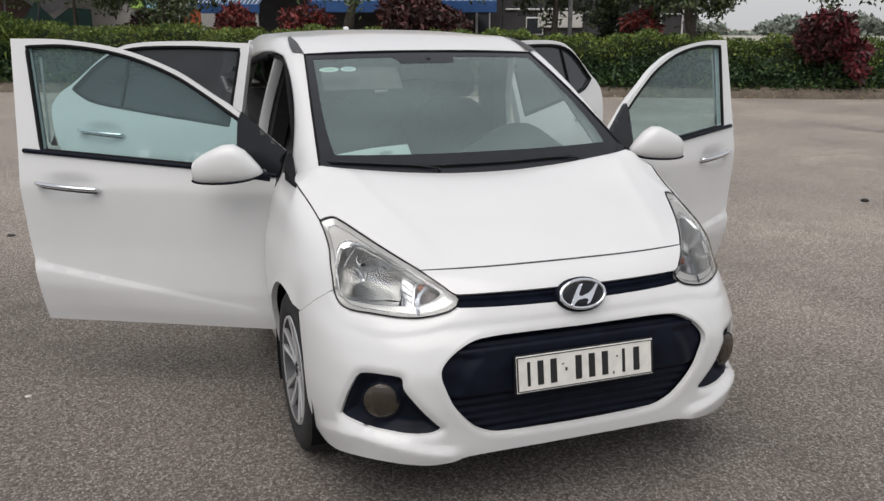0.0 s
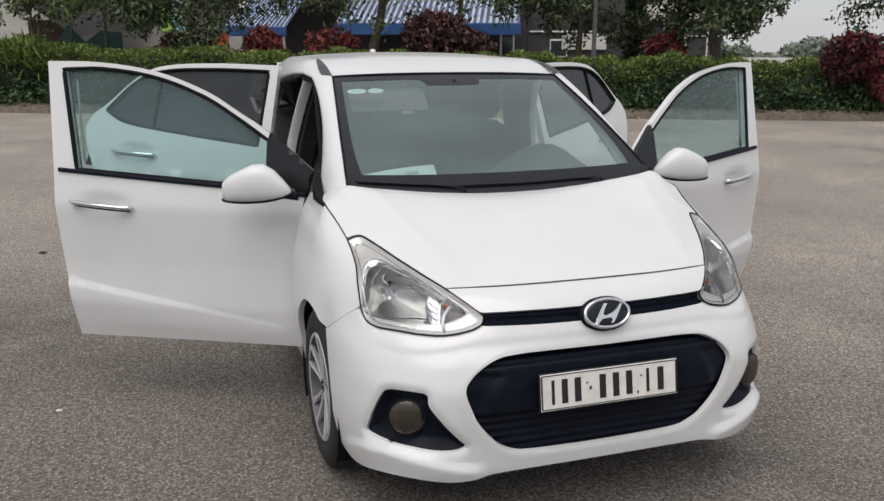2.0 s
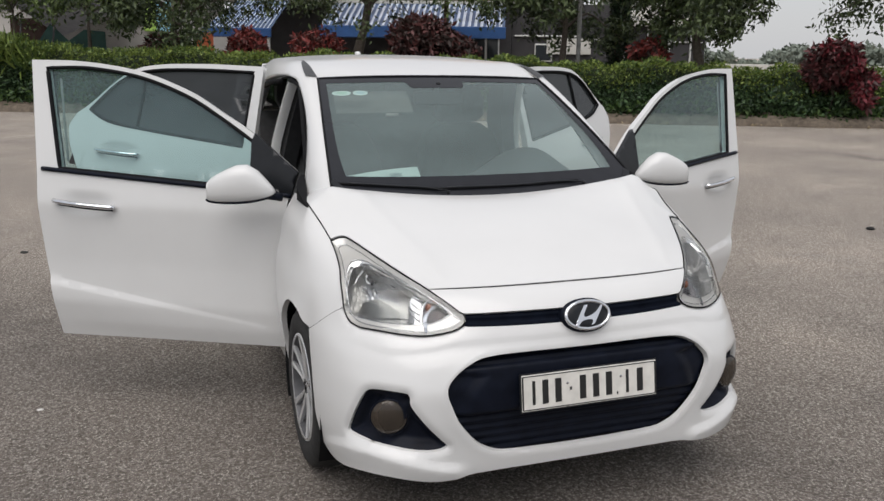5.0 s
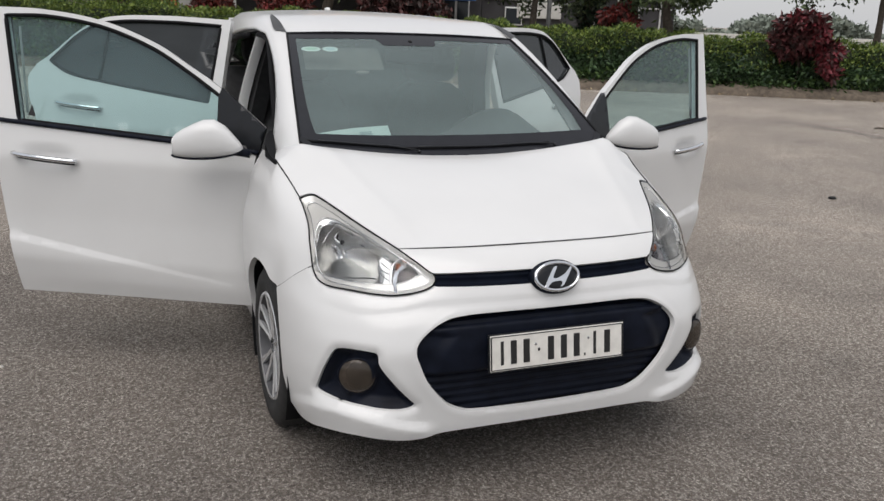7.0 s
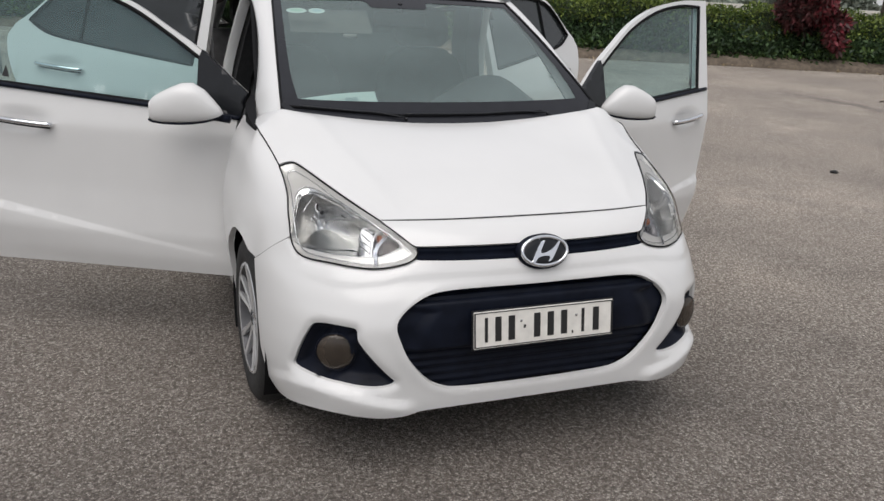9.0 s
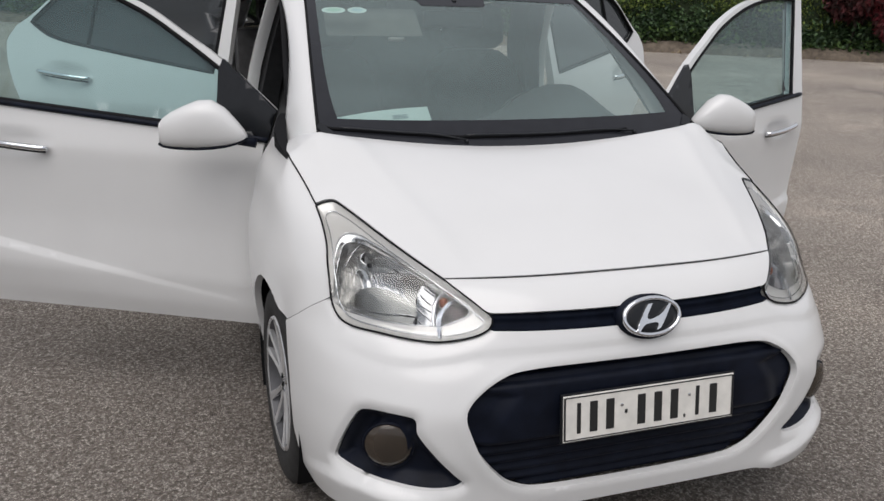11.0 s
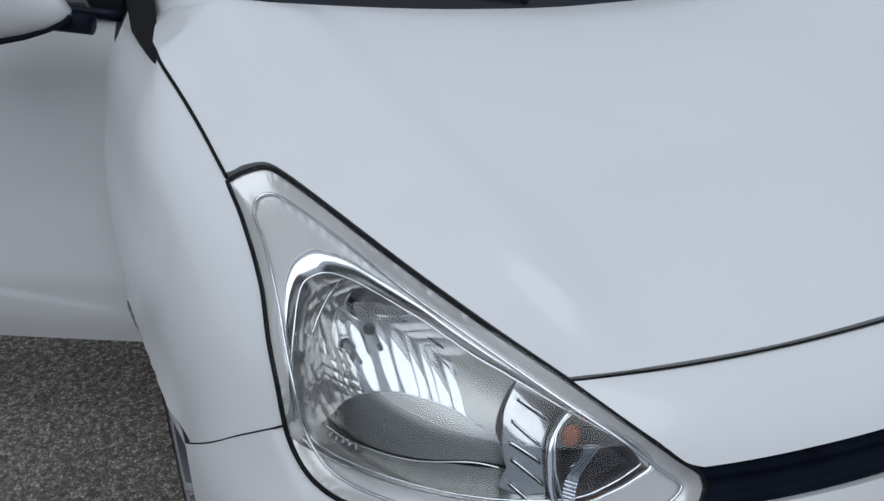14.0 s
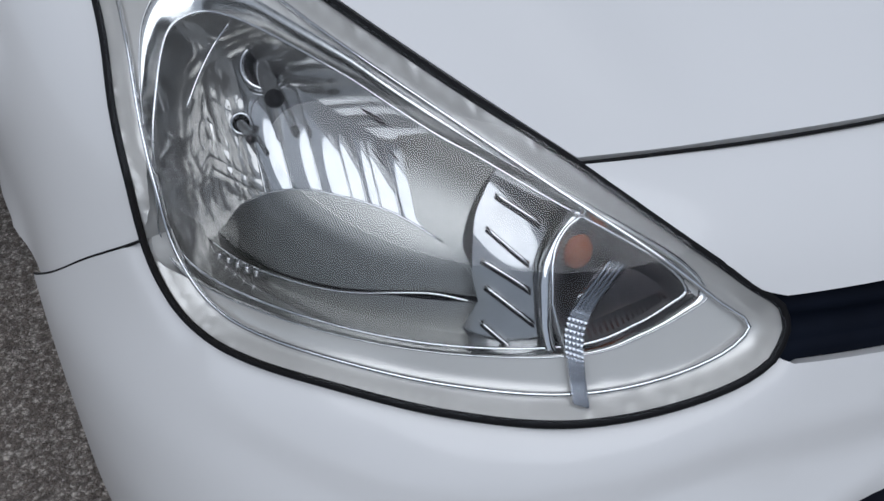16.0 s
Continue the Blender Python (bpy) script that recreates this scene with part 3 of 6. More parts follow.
def side_frame(s):
    """A pillar and roof rail in one sweep, from the screen's edge round to the door opening."""
    spine = []
    for k in np.linspace(-.04, 1, 18):
        inner = screen(-1.0, k, .003)
        outer = np.array((-.705, 1.045, .935)) * (1 - k) + np.array((-.602, 1.66, 1.362)) * k + np.array((.022, -.05, .035)) * 4 * k * (1 - k)
        spine.append((inner, outer))
    for y in np.linspace(1.75, 3.45, 18):
        inner = roof(-1, min((y - 1.565) / 1.855, 1))
        outer = np.array((-np.interp(y, [1.66, 1.85, 2.05, 2.3, 2.6, 3.0, 3.45], [.602, .615, .625, .632, .635, .63, .60]), y, np.interp(y, [1.66, 1.85, 2.05, 2.3, 2.6, 3.0, 3.45], [1.362, 1.376, 1.370, 1.350, 1.315, 1.26, 1.17])))
        spine.append((inner, outer))
    verts, faces, n = [], [], 9
    way = np.array((-.75, -.25, .6))
    for inner, outer in spine:
        for j in range(n):
            t = j / (n - 1)
            verts.append((inner * (1 - t) + outer * t + way * .016 * math.sin(math.pi * t ** .8)) * np.array((s, 1, 1)))
        verts.append((outer + np.array((.05, .03, -.01))) * np.array((s, 1, 1)))
    m = n + 1
    for i in range(len(spine) - 1):
        for j in range(m - 1):
            f = (i * m + j, i * m + j + 1, (i + 1) * m + j + 1, (i + 1) * m + j)
            faces.append(f[::-1] if s > 0 else f)
    return mesh("side_frame", verts, faces, WHITE)


for s in (1, -1):
    part("side_frame", side_frame(s), car)
    band_v = []
    for k in range(13):
        y = 1.566 + .30 * k / 12
        inner = roof(-1, (y - 1.565) / 1.855)
        outer = np.array((np.interp(y, [1.57, 1.75, 1.85], [-.602, -.608, -.615]), np.interp(y, [1.57, 1.75, 1.85], [1.66, 1.75, 1.85]), np.interp(y, [1.57, 1.75, 1.85], [1.362, 1.370, 1.376])))
        for t in np.linspace(-.06, .36 * (1 - (k / 12) ** 1.6) + .01, 5):
            band_v.append((inner * (1 - t) + outer * t + np.array((-.75, -.25, .6)) * (.016 * math.sin(math.pi * max(t, 0) ** .8) + .004 + .007 * (1 - k / 12))) * np.array((s, 1, 1)))
    band_f = [(i * 5 + j, i * 5 + j + 1, (i + 1) * 5 + j + 1, (i + 1) * 5 + j) for i in range(12) for j in range(4)]
    part("roof_moulding", mesh("roof_moulding", band_v, [f[::-1] for f in band_f] if s > 0 else band_f, GREY_TRIM), car, "grey roof ditch moulding")


# ---- headlights ----
def ribbed(name, color, rough, scale, strength, turn_deg=(0, 0, 0)):
    """Bright metal with fine parallel ribs."""
    m = material(name, color, rough, metal=1.0)
    t = m.node_tree
    co = t.nodes.new("ShaderNodeTexCoord")
    mp = t.nodes.new("ShaderNodeMapping")
    mp.inputs["Rotation"].default_value = [radians(a) for a in turn_deg]
    w = t.nodes.new("ShaderNodeTexWave")
    w.inputs["Scale"].default_value = scale
    bp = t.nodes.new("ShaderNodeBump")
    bp.inputs["Strength"].default_value, bp.inputs["Distance"].default_value = strength, 0.001
    t.links.new(co.outputs["Object"], mp.inputs["Vector"])
    t.links.new(mp.outputs["Vector"], w.inputs["Vector"])
    t.links.new(w.outputs["Fac"], bp.inputs["Height"])
    t.links.new(bp.outputs["Normal"], t.nodes["Principled BSDF"].inputs["Normal"])
    return m


BOWL = ribbed("ribbed_reflector", (0.29, 0.292, 0.28), 0.26, 200, 0.18, (0, 35, 20))
FLUTE = material("bright_reflector", (0.55, 0.56, 0.57), 0.06, metal=0.85, vary=0.05, scale=60)
FACET = material("faceted_reflector", (0.50, 0.495, 0.48), 0.10, metal=0.75, vary=0.15, scale=90)
BRIGHT = material("bright_bezel", (0.80, 0.80, 0.79), 0.16, metal=1.0, vary=0.03, scale=20)
# divider chrome is coloured darker to hold down its bright reflections
DIVIDER = material("dimmed_chrome", (0.40, 0.405, 0.41), 0.10, metal=1.0, vary=0.1, scale=40)
SMOKED = material("dark_signal_reflector", (0.07, 0.062, 0.063), 0.24, metal=1.0, vary=0.1, scale=30)
# edge of the bezel and, point by point, the inner edge of the wall behind it
OPEN = [(56.8, .702), (56.7, .720), (56.8, .746), (56.6, .778), (56.0, .798), (55.0, .814), (53.0, .828), (50.4, .836), (48.6, .8365), (46.2, .834), (44.0, .8275), (40.1, .814), (37.8, .803), (35.6, .7925), (33.2, .780),
        (30.0, .765), (27.5, .750), (25.5, .735), (24.6, .718), (25.6, .709), (27.8, .697), (30.6, .687), (37.0, .682), (44.4, .680), (52.5, .681), (55.6, .687)]
WALL = [(57.4, .708), (57.6, .728), (57.4, .745), (56.8, .766), (55.9, .784), (54.6, .803), (53.0, .817), (50.8, .8245), (48.8, .827), (46.4, .825), (44.0, .8195), (40.4, .8085), (38.2, .799), (35.8, .788), (33.8, .780),
        (30.5, .763), (28.0, .749), (26.2, .735), (25.4, .720), (26.2, .712), (28.0, .701), (30.8, .690), (37.0, .684), (44.4, .682), (52.5, .683), (55.8, .690)]
DOME = [(56.4, .694), (55.2, .706), (53.0, .728), (50.2, .748), (46.8, .760), (43.8, .762), (41.2, .760), (39.6, .755), (38.0, .744), (36.9, .727), (36.6, .703), (39.6, .703), (46, .694), (53, .689)]

BEZEL_RIM = [(22.7, .700), (24.2, .714), (27.0, .741), (30.5, .765), (35.0, .791), (40.2, .816), (46.8, .846), (51.5, .861), (54.0, .865), (56.6, .860), (57.6, .850), (57.0, .836), (56.7, .807),
             (56.7, .770), (56.2, .737), (55.5, .705), (54.2, .687), (52.2, .674), (49.5, .6685), (43.0, .667), (37.0, .666), (31.0, .667), (27.0, .674), (23.8, .687)]


def ring_of(points, k=7):
    """Closed smooth curve with k samples from each point to the next."""
    p, out = [np.array(q) for q in points], []
    n = len(p)
    for i in range(n):
        a, b, c, d = p[i - 1], p[i], p[(i + 1) % n], p[(i + 2) % n]
        for t in np.linspace(0, 1, k, endpoint=False):
            out.append(.5 * (2 * b + (c - a) * t + (2 * a - 5 * b + 4 * c - d) * t * t + (3 * b - a - 3 * c + d) * t ** 3))
    return out


def patch(f, us, vs, mat, name, smooth=True):
    n = len(us)
    v = [f(a, b) for b in vs for a in us]
    q = [(j * n + i, j * n + i + 1, (j + 1) * n + i + 1, (j + 1) * n + i) for j in range(len(vs) - 1) for i in range(n - 1)]
    return mesh(name, v, q, mat, smooth)


def headlight(side):
    def at(phi, z, depth):
        return shell(side * arc(phi), z, -depth)

    def flat(pts, sharp=(), step_len=.006):
        return [np.array((side * q[0], q[1])) for q in spline(on_skin(pts), step_len, True, sharp=sharp)]

    outline = flat(LAMP_TOP + LAMP_SIDE[1:] + LAMP_FOOT[1:-1], (0, 11), .008)
    opening = [np.array((side * arc(q[0]), q[1])) for q in ring_of(OPEN)]
    inner = [np.array((side * arc(q[0]), q[1])) for q in ring_of(WALL)]
    out_a, inner_a = np.array(outline), np.array(inner)

    def housing(s, z):
        d = np.min(np.hypot(out_a[:, 0] - s, out_a[:, 1] - z))
        return shell(s, z, -.003 - .010 * step(d / .012) - .002 * step((d - .013) / .002))

    v, f = sheet(outline, [opening], housing, .004, 0)
    lamp = part("headlight", mesh("headlight", v, f, SATIN_SILVER), car, "large clear headlight with a satin silver bezel")

    tip = flat([(21.5, .699), (22.2, .714), (25.0, .738), (25.6, .725), (25.0, .712), (26.5, .694), (26.5, .664), (23.2, .674), (21.9, .685)], (), .006)
    v, f = sheet(tip, [], lambda s, z: shell(s, z, -.0165), .006, 0)
    part("bezel_tip", mesh("bezel_tip", v, f, SATIN_SILVER), lamp)

    # wall that leads from the bezel down to the reflectors
    n = len(opening)
    v = []
    for j in range(7):
        t = j / 6
        v += [shell(*(a * (1 - t) + b * t), -(.015 + .009 * t - .003 * math.sin(t * math.pi))) for a, b in zip(opening, inner)]
    f = [(r * n + i, r * n + (i + 1) % n, (r + 1) * n + (i + 1) % n, (r + 1) * n + i) for r in range(6) for i in range(n)]
    part("bezel_wall", mesh("bezel_wall", v, f, BRIGHT), lamp, "chrome wall round the reflectors")
    mid = inner_a.mean(0)
    deep = [shell(*inner[i], -.024) for i in range(n)] + [shell(*(inner[i] + (inner[i] - mid) * .02), -.10) for i in range(n)]
    f = [(i, (i + 1) % n, n + (i + 1) % n, n + i) for i in range(n)]
    part("reflector_wall", mesh("reflector_wall", deep, f, FACET), lamp, "grey side wall of the reflector")
    part("bezel_lip", tube(deep[:n], .0010, CHROME, "bezel_lip", closed=True), lamp, "thin chrome lip")
    part("bezel_line", tube([shell(*q, -.0145) for q in opening], .0007, SILVER, "bezel_line", closed=True), lamp, "fine line along the bezel")
    rim_line = [shell(*q, -.011) for q in flat(BEZEL_RIM, (), .008)]
    part("bezel_rim", tube(rim_line, .0018, CHROME, "bezel_rim", closed=True), lamp, "thin chrome rim")

    # upper reflector: upright flutes, facets at the outer end
    def leaned(q, z):
        return q + (.81 - z) * 34

    cuts = [37.0, 38.7, 40.1, 41.1, 42.3, 44.7, 47.5, 50.2]
    for k in range(len(cuts) - 1):
        a, b = cuts[k], cuts[k + 1]
        lean = (-.0010, .0012, -.0006, .0010, 0, -.0012, .0015)[k]

        def strip(u, z):
            return at(leaned(a + (b - a) * u, z), z, .083 - .0007 * (b - a) / 2 * 4 * u * (1 - u) - lean * (u - .5))

        part("flute", patch(strip, np.linspace(0, 1, 9), np.linspace(.842, .695, 22), FLUTE, "flute"), lamp)
        part("flute_edge", tube([strip(1, z) + (at(45, z, 0) - at(45, z, .001)) for z in np.linspace(.835, .70, 14)], .0006, SILVER, "flute_edge"), lamp)

    dice = np.random.RandomState(5).uniform(-1, 1, (12, 12, 3))

    def facets(q, z):
        i, j = min(max(int((q - 50.2) / 1.45), 0), 7), min(max(int((z - .685) / .0165), 0), 9)
        u, w = (q - 50.2) / 1.45 - i, (z - .685) / .0165 - j
        t = dice[i, j]
        return at(leaned(q, z) if z > .74 else leaned(q, .74), z, .080 - .0013 * (u * (1 - u) + w * (1 - w)) * 2 + .0016 * t[0] * (u - .5) + .0016 * t[1] * (w - .5))

    part("reflector", patch(facets, np.linspace(50.2, 60.4, 57), np.linspace(.686, .846, 78), FACET, "reflector"), lamp, "faceted grey reflector")
    part("facet_edge", tube([at(p, z, d) for p, z, d in spline([(47.6, .828, .034), (50.2, .818, .042), (52.9, .802, .046), (55.0, .784, .046)], .5)], .0010, CHROME, "facet_edge"), lamp)
    # lower reflector: a ribbed dome standing before the flutes
    dome = flat(DOME, (0, 10), .005)
    v, f = sheet(dome, [], lambda s, z: shell(s, z, -(.064 - .010 * math.sin(min(max((abs(turn(s)) - 35) / 22, 0), 1) * 3.14))), .005, .012)
    part("reflector", mesh("reflector", v, f, BOWL), lamp, "grey ribbed lower reflector")
    part("dome_edge", tube([at(p, z, .0645 - .010 * math.sin((p - 35) / 22 * 3.14)) for p, z in spline(DOME[1:9], .6)], .0008, SILVER, "dome_edge"), lamp)
    wedge = flat([(39.2, .758), (38.6, .780), (37.8, .804), (35.2, .797), (32.8, .788), (35.4, .766), (36.8, .742), (36.6, .705), (37.4, .725)], (0, 2, 4, 7), .006)
    v, f = sheet(wedge, [], lambda s, z: shell(s, z, -.060), .008, .008)
    part("reflector", mesh("reflector", v, f, BOWL), lamp)
    part("dark_frame", tube([at(p, z, .056) for p, z in spline([(44.6, .826), (43.2, .819), (41.4, .815), (40.4, .812), (39.0, .803), (37.9, .801)], .5)], .0016, SEAL, "dark_frame"), lamp, "dark gap above the flutes")
    # shelf line and the low tray under it
    part("shelf", tube([at(p, z, .052) for p, z in spline([(56.4, .692), (53, .688), (46, .692), (39.6, .703), (36.6, .702)], .8)], .0009, SILVER, "shelf"), lamp)
    tray = flat([(57.2, .690), (53, .687), (46, .691), (41.9, .697), (36.6, .701), (36.6, .672), (44, .670), (56, .670)], range(8), .008)
    v, f = sheet(tray, [], lambda s, z: shell(s, z, -.056), .008, 0)
    part("tray", mesh("tray", v, f, BOWL), lamp, "ribbed low tray")
    for k in range(5):
        bump = [at(55.0 - k * .8, .6885 - .0040 * q, .050) for q in np.linspace(0, 1, 5)]
        part("tray_bump", tube(bump, .0032, FLUTE, "tray_bump", 8), lamp)

    # upright chrome divider with slots
    div = flat([(33.0, .781), (34.2, .771), (35.4, .758), (36.4, .732), (36.6, .718), (36.4, .706), (37.3, .690), (35.6, .677), (31.4, .676), (32.4, .700), (32.8, .726), (31.8, .750), (30.2, .766)], (0, 5, 6, 8, 12), .005)

    def divider(s, z):
        k = (abs(turn(s)) - 34.0) / 2.5
        return shell(s, z, -(.034 + .004 * k * k))

    v, f = sheet(div, [], divider, .004, .02)
    part("divider", mesh("divider", v, f, DIVIDER), lamp, "upright chrome divider with slots")
    for a, za, b, zb in ((33.8, .768, 31.8, .756), (35.0, .752, 33.2, .732), (35.9, .732, 33.4, .714), (36.0, .714, 33.2, .696), (36.2, .694, 34.2, .682)):
        bar = [divider(side * arc(a + (b - a) * q), za + (zb - za) * q) + (at(35, .72, 0) - at(35, .72, .0008)) for q in np.linspace(0, 1, 8)]
        part("slot", tube(bar, .0009, SEAL, "slot"), lamp)
        part("slot_lip", tube([q + np.array((0, 0, .0026)) for q in bar], .0010, CHROME, "slot_lip"), lamp)

    # turn signal chamber
    cell = flat([(29.4, .762), (31.3, .748), (32.2, .732), (32.6, .710), (31.4, .682), (29.4, .685), (26.8, .695), (24.4, .712), (25.8, .738), (27.6, .751)], (0, 4, 7), .005)
    cell_a = np.array(cell)

    def cell_surface(s, z):
        d = np.min(np.hypot(cell_a[:, 0] - s, cell_a[:, 1] - z))
        return shell(s, z, -(.024 + .040 * step(d / .030)))

    v, f = sheet(cell, [], cell_surface, .005, 0)
    part("signal_reflector", mesh("signal_reflector", v, f, ribbed_dark), lamp, "grey turn signal reflector")
    lobe = flat([(32.2, .706), (31.6, .720), (29.6, .7325), (27.4, .737), (25.0, .733), (23.6, .711), (26.8, .692), (29.2, .682), (30.8, .677), (32.2, .694)], (5,), .005)
    v, f = sheet(lobe, [], lambda s, z: shell(s, z, -.046 + .012 * ((abs(turn(s)) - 28) / 4) ** 2), .005, .004)
    part("signal_bowl", mesh("signal_bowl", v, f, SMOKED), lamp, "dark smooth bowl of the turn signal")
    arc_line = [at(p, z, .024) for p, z in spline([(29.0, .765), (30.3, .757), (31.8, .742), (32.6, .722), (32.6, .700), (31.7, .680)], .4)]
    part("signal_rim", tube(arc_line, .0042, CHROME, "signal_rim", 10, flat=.6), lamp)
    part("signal_rim", tube([at(p, z, .020) for p, z in spline([(29.3, .760), (31.0, .750), (32.0, .734), (32.3, .712), (31.2, .682)], .4)], .0013, CHROME, "signal_rim", 8), lamp)
    bm = bmesh.new()
    bmesh.ops.create_uvsphere(bm, u_segments=20, v_segments=14, radius=.0105)
    bmesh.ops.scale(bm, vec=(1, 1, 1.2), verts=bm.verts)
    bmesh.ops.translate(bm, vec=at(30.3, .744, .036), verts=bm.verts)
    part("signal_bulb", from_bm("signal_bulb", bm, AMBER, True), lamp, "amber turn signal bulb")
    bm = bmesh.new()
    bmesh.ops.create_uvsphere(bm, u_segments=20, v_segments=14, radius=.0112)
    bmesh.ops.translate(bm, vec=at(30.3, .751, .037), verts=bm.verts)
    part("bulb_holder", from_bm("bulb_holder", bm, SMOKED, True), lamp, "dark bulb holder")
    # prismatic strip of small pyramids
    centre = spline([(28.9, .736), (30.0, .7245), (31.0, .711), (31.3, .698), (31.0, .684), (30.2, .662)], .075)
    v, f, cols = [], [], 5
    half_w = .0055
    for i in range(len(centre) - 1):
        for j in range(cols):
            def spot(t, u, lift):
                q = centre[i] * (1 - t) + centre[i + 1] * t
                off = (u / cols * 2 - 1) * half_w
                return shell(side * (arc(q[0]) - off), q[1] - off * .25, -.007 + lift)
            b = len(v)
            v += [spot(0, j, 0), spot(0, j + 1, 0), spot(1, j + 1, 0), spot(1, j, 0), spot(.5, j + .5, .0036)]
            f += [(b, b + 1, b + 4), (b + 1, b + 2, b + 4), (b + 2, b + 3, b + 4), (b + 3, b, b + 4)]
    part("prism_strip", mesh("prism_strip", v, f, CHROME, False), lamp, "clear prismatic strip")

    # main bulb with its socket, and a side light
    def bulb(phi, z, depth, r, to, name, tip_mat, wide):
        base, front = Vector(at(phi, z, depth)), Vector(at(*to))
        way = (front - base).normalized()
        rot = way.to_track_quat("Z", "Y").to_matrix().to_4x4()
        face = (Vector((-side * .35, -.85, .40))).normalized().to_track_quat("Z", "Y").to_matrix()
        for w, thick, back in ((wide, .16, 0), (.68 * wide, .10, .004)):
            ring = [base + face @ Vector((math.cos(a) * w, math.sin(a) * w, -back)) for a in np.linspace(0, 2 * math.pi, 33)[:-1]]
            part("socket", tube(ring, w * thick, SILVER, "socket", 8, True), lamp, "metal bulb socket")
        v = [base + face @ Vector((math.cos(a) * wide * q, math.sin(a) * wide * q, -.008 * (1 - q))) for q in (.02, .5, 1) for a in np.linspace(0, 2 * math.pi, 25)[:-1]]
        f = [(i * 24 + j, i * 24 + (j + 1) % 24, (i + 1) * 24 + (j + 1) % 24, (i + 1) * 24 + j) for i in range(2) for j in range(24)]
        part("socket_cup", mesh("socket_cup", v, f, SMOKED), lamp)
        bm = bmesh.new()
        bmesh.ops.create_cone(bm, cap_ends=True, segments=16, radius1=r, radius2=r * .85, depth=(front - base).length)
        bmesh.ops.transform(bm, matrix=Matrix.Translation((base + front) / 2) @ rot, verts=bm.verts)
        part(name, from_bm(name, bm, FLUTE, True, 40), lamp)
        bm = bmesh.new()
        bmesh.ops.create_uvsphere(bm, u_segments=14, v_segments=10, radius=r * .98)
        bmesh.ops.translate(bm, vec=front, verts=bm.verts)
        part("bulb_cap", from_bm("bulb_cap", bm, tip_mat, True), lamp, "dark bulb cap")

    bulb(46.6, .824, .072, .0068, (46.5, .806, .058), "bulb", SEAL, .0150)
    bulb(51.2, .792, .074, .0035, (50.6, .783, .068), "side_bulb", SMOKED, .0070)

    v, f = sheet(outline, [], lambda s, z: shell(s, z, .001), .006, 0)
    lens = part("lens", mesh("lens", v, f, LENS), lamp, "clear glossy plastic lens")
    lens.visible_shadow = False
    part("seal", tube([shell(*q, -.001) for q in outline], .0025, SEAL, "seal", 8, True), lamp, "black rubber seal")
    return lamp


ribbed_dark = ribbed("ribbed_signal_reflector", (0.30, 0.29, 0.30), 0.25, 120, 0.3, (0, 60, 10))
for side in (1, -1):
    headlight(side)

# ---- lower grille, fog lamps, plate, badge ----
wide = [q * np.array((1.012, 1)) + np.array((0, (.004 if q[1] > .44 else -.004))) for q in mouth]


def grille_surface(s, z):
    a = abs(s)
    d = .034 - .020 * step((z - .405) / .02) * step((.578 - z) / .012) + .018 * step((z - .585) / .01)
    if z < .41:
        d += .0045 * math.sin((z - .29) / .026 * 6.283)
    d -= .010 * bell(z - .592, .006)
    wing = .548 + .030 * max(0, (a - .25) / .17) ** 2
    d += .013 * step((wing - z) / .005) * step((a - .240) / .060) * step((z - .40) / .02)
    return shell(s, z, -d - .01 * step((a - .43) / .05))


v, f = sheet(wide, [], grille_surface, .0065, 0)
part("lower_grille", mesh("lower_grille", v, f, BLACK), car, "dark blue black lower grille with horizontal ribs")
for side in (1, -1):
    outline = [np.array((side * q[0], q[1])) for q in fog_l]
    oa = np.array(outline)
    cs, cz = side * arc(30.9), .410

    def bezel(s, z):
        d = np.min(np.hypot(oa[:, 0] - s, oa[:, 1] - z))
        r = math.hypot(s - cs, (z - cz) * 1.05)
        return shell(s, z, -.020 - .030 * step(d / .03) + .022 * bell(max(0, r - .066), .016))

    v, f = sheet(outline, [], bezel, .009, 0)
    fog = part("fog_lamp", mesh("fog_lamp", v, f, BLACK), car, "round fog lamp in a black recess")
    here, way = Vector(shell(cs, cz, -.030)), Vector((-.42 * side, -1, .0)).normalized()
    rot = Matrix.Translation(here) @ way.to_track_quat("Z", "Y").to_matrix().to_4x4()
    bm = bmesh.new()
    bmesh.ops.create_uvsphere(bm, u_segments=32, v_segments=16, radius=.056)
    bmesh.ops.scale(bm, vec=(1, 1, .35), verts=bm.verts)
    bmesh.ops.transform(bm, matrix=rot, verts=bm.verts)
    part("fog_lens", from_bm("fog_lens", bm, FOGGLASS, True), fog, "dusty brownish round lens")
    ring = [rot @ Vector((.057 * math.cos(w), .057 * math.sin(w), .002)) for w in np.linspace(0, 2 * math.pi, 33)[:-1]]
    part("fog_ring", tube(ring, .0030, BLACK, "fog_ring", 8, True), fog)
    v = [rot @ Vector((r * math.cos(w) * .055, r * math.sin(w) * .055, -.022 * (1 - r * r) - .002 * math.sin(w * 7))) for r in (0.02, .25, .5, .75, 1) for w in np.linspace(0, 2 * math.pi, 33)[:-1]]
    f = [(i * 32 + j, i * 32 + (j + 1) % 32, (i + 1) * 32 + (j + 1) % 32, (i + 1) * 32 + j) for i in range(4) for j in range(32)]
    part("fog_reflector", mesh("fog_reflector", v, f, material("dusty_reflector", (0.20, 0.165, 0.135), 0.6, metal=.2, vary=.3, scale=40)), fog)

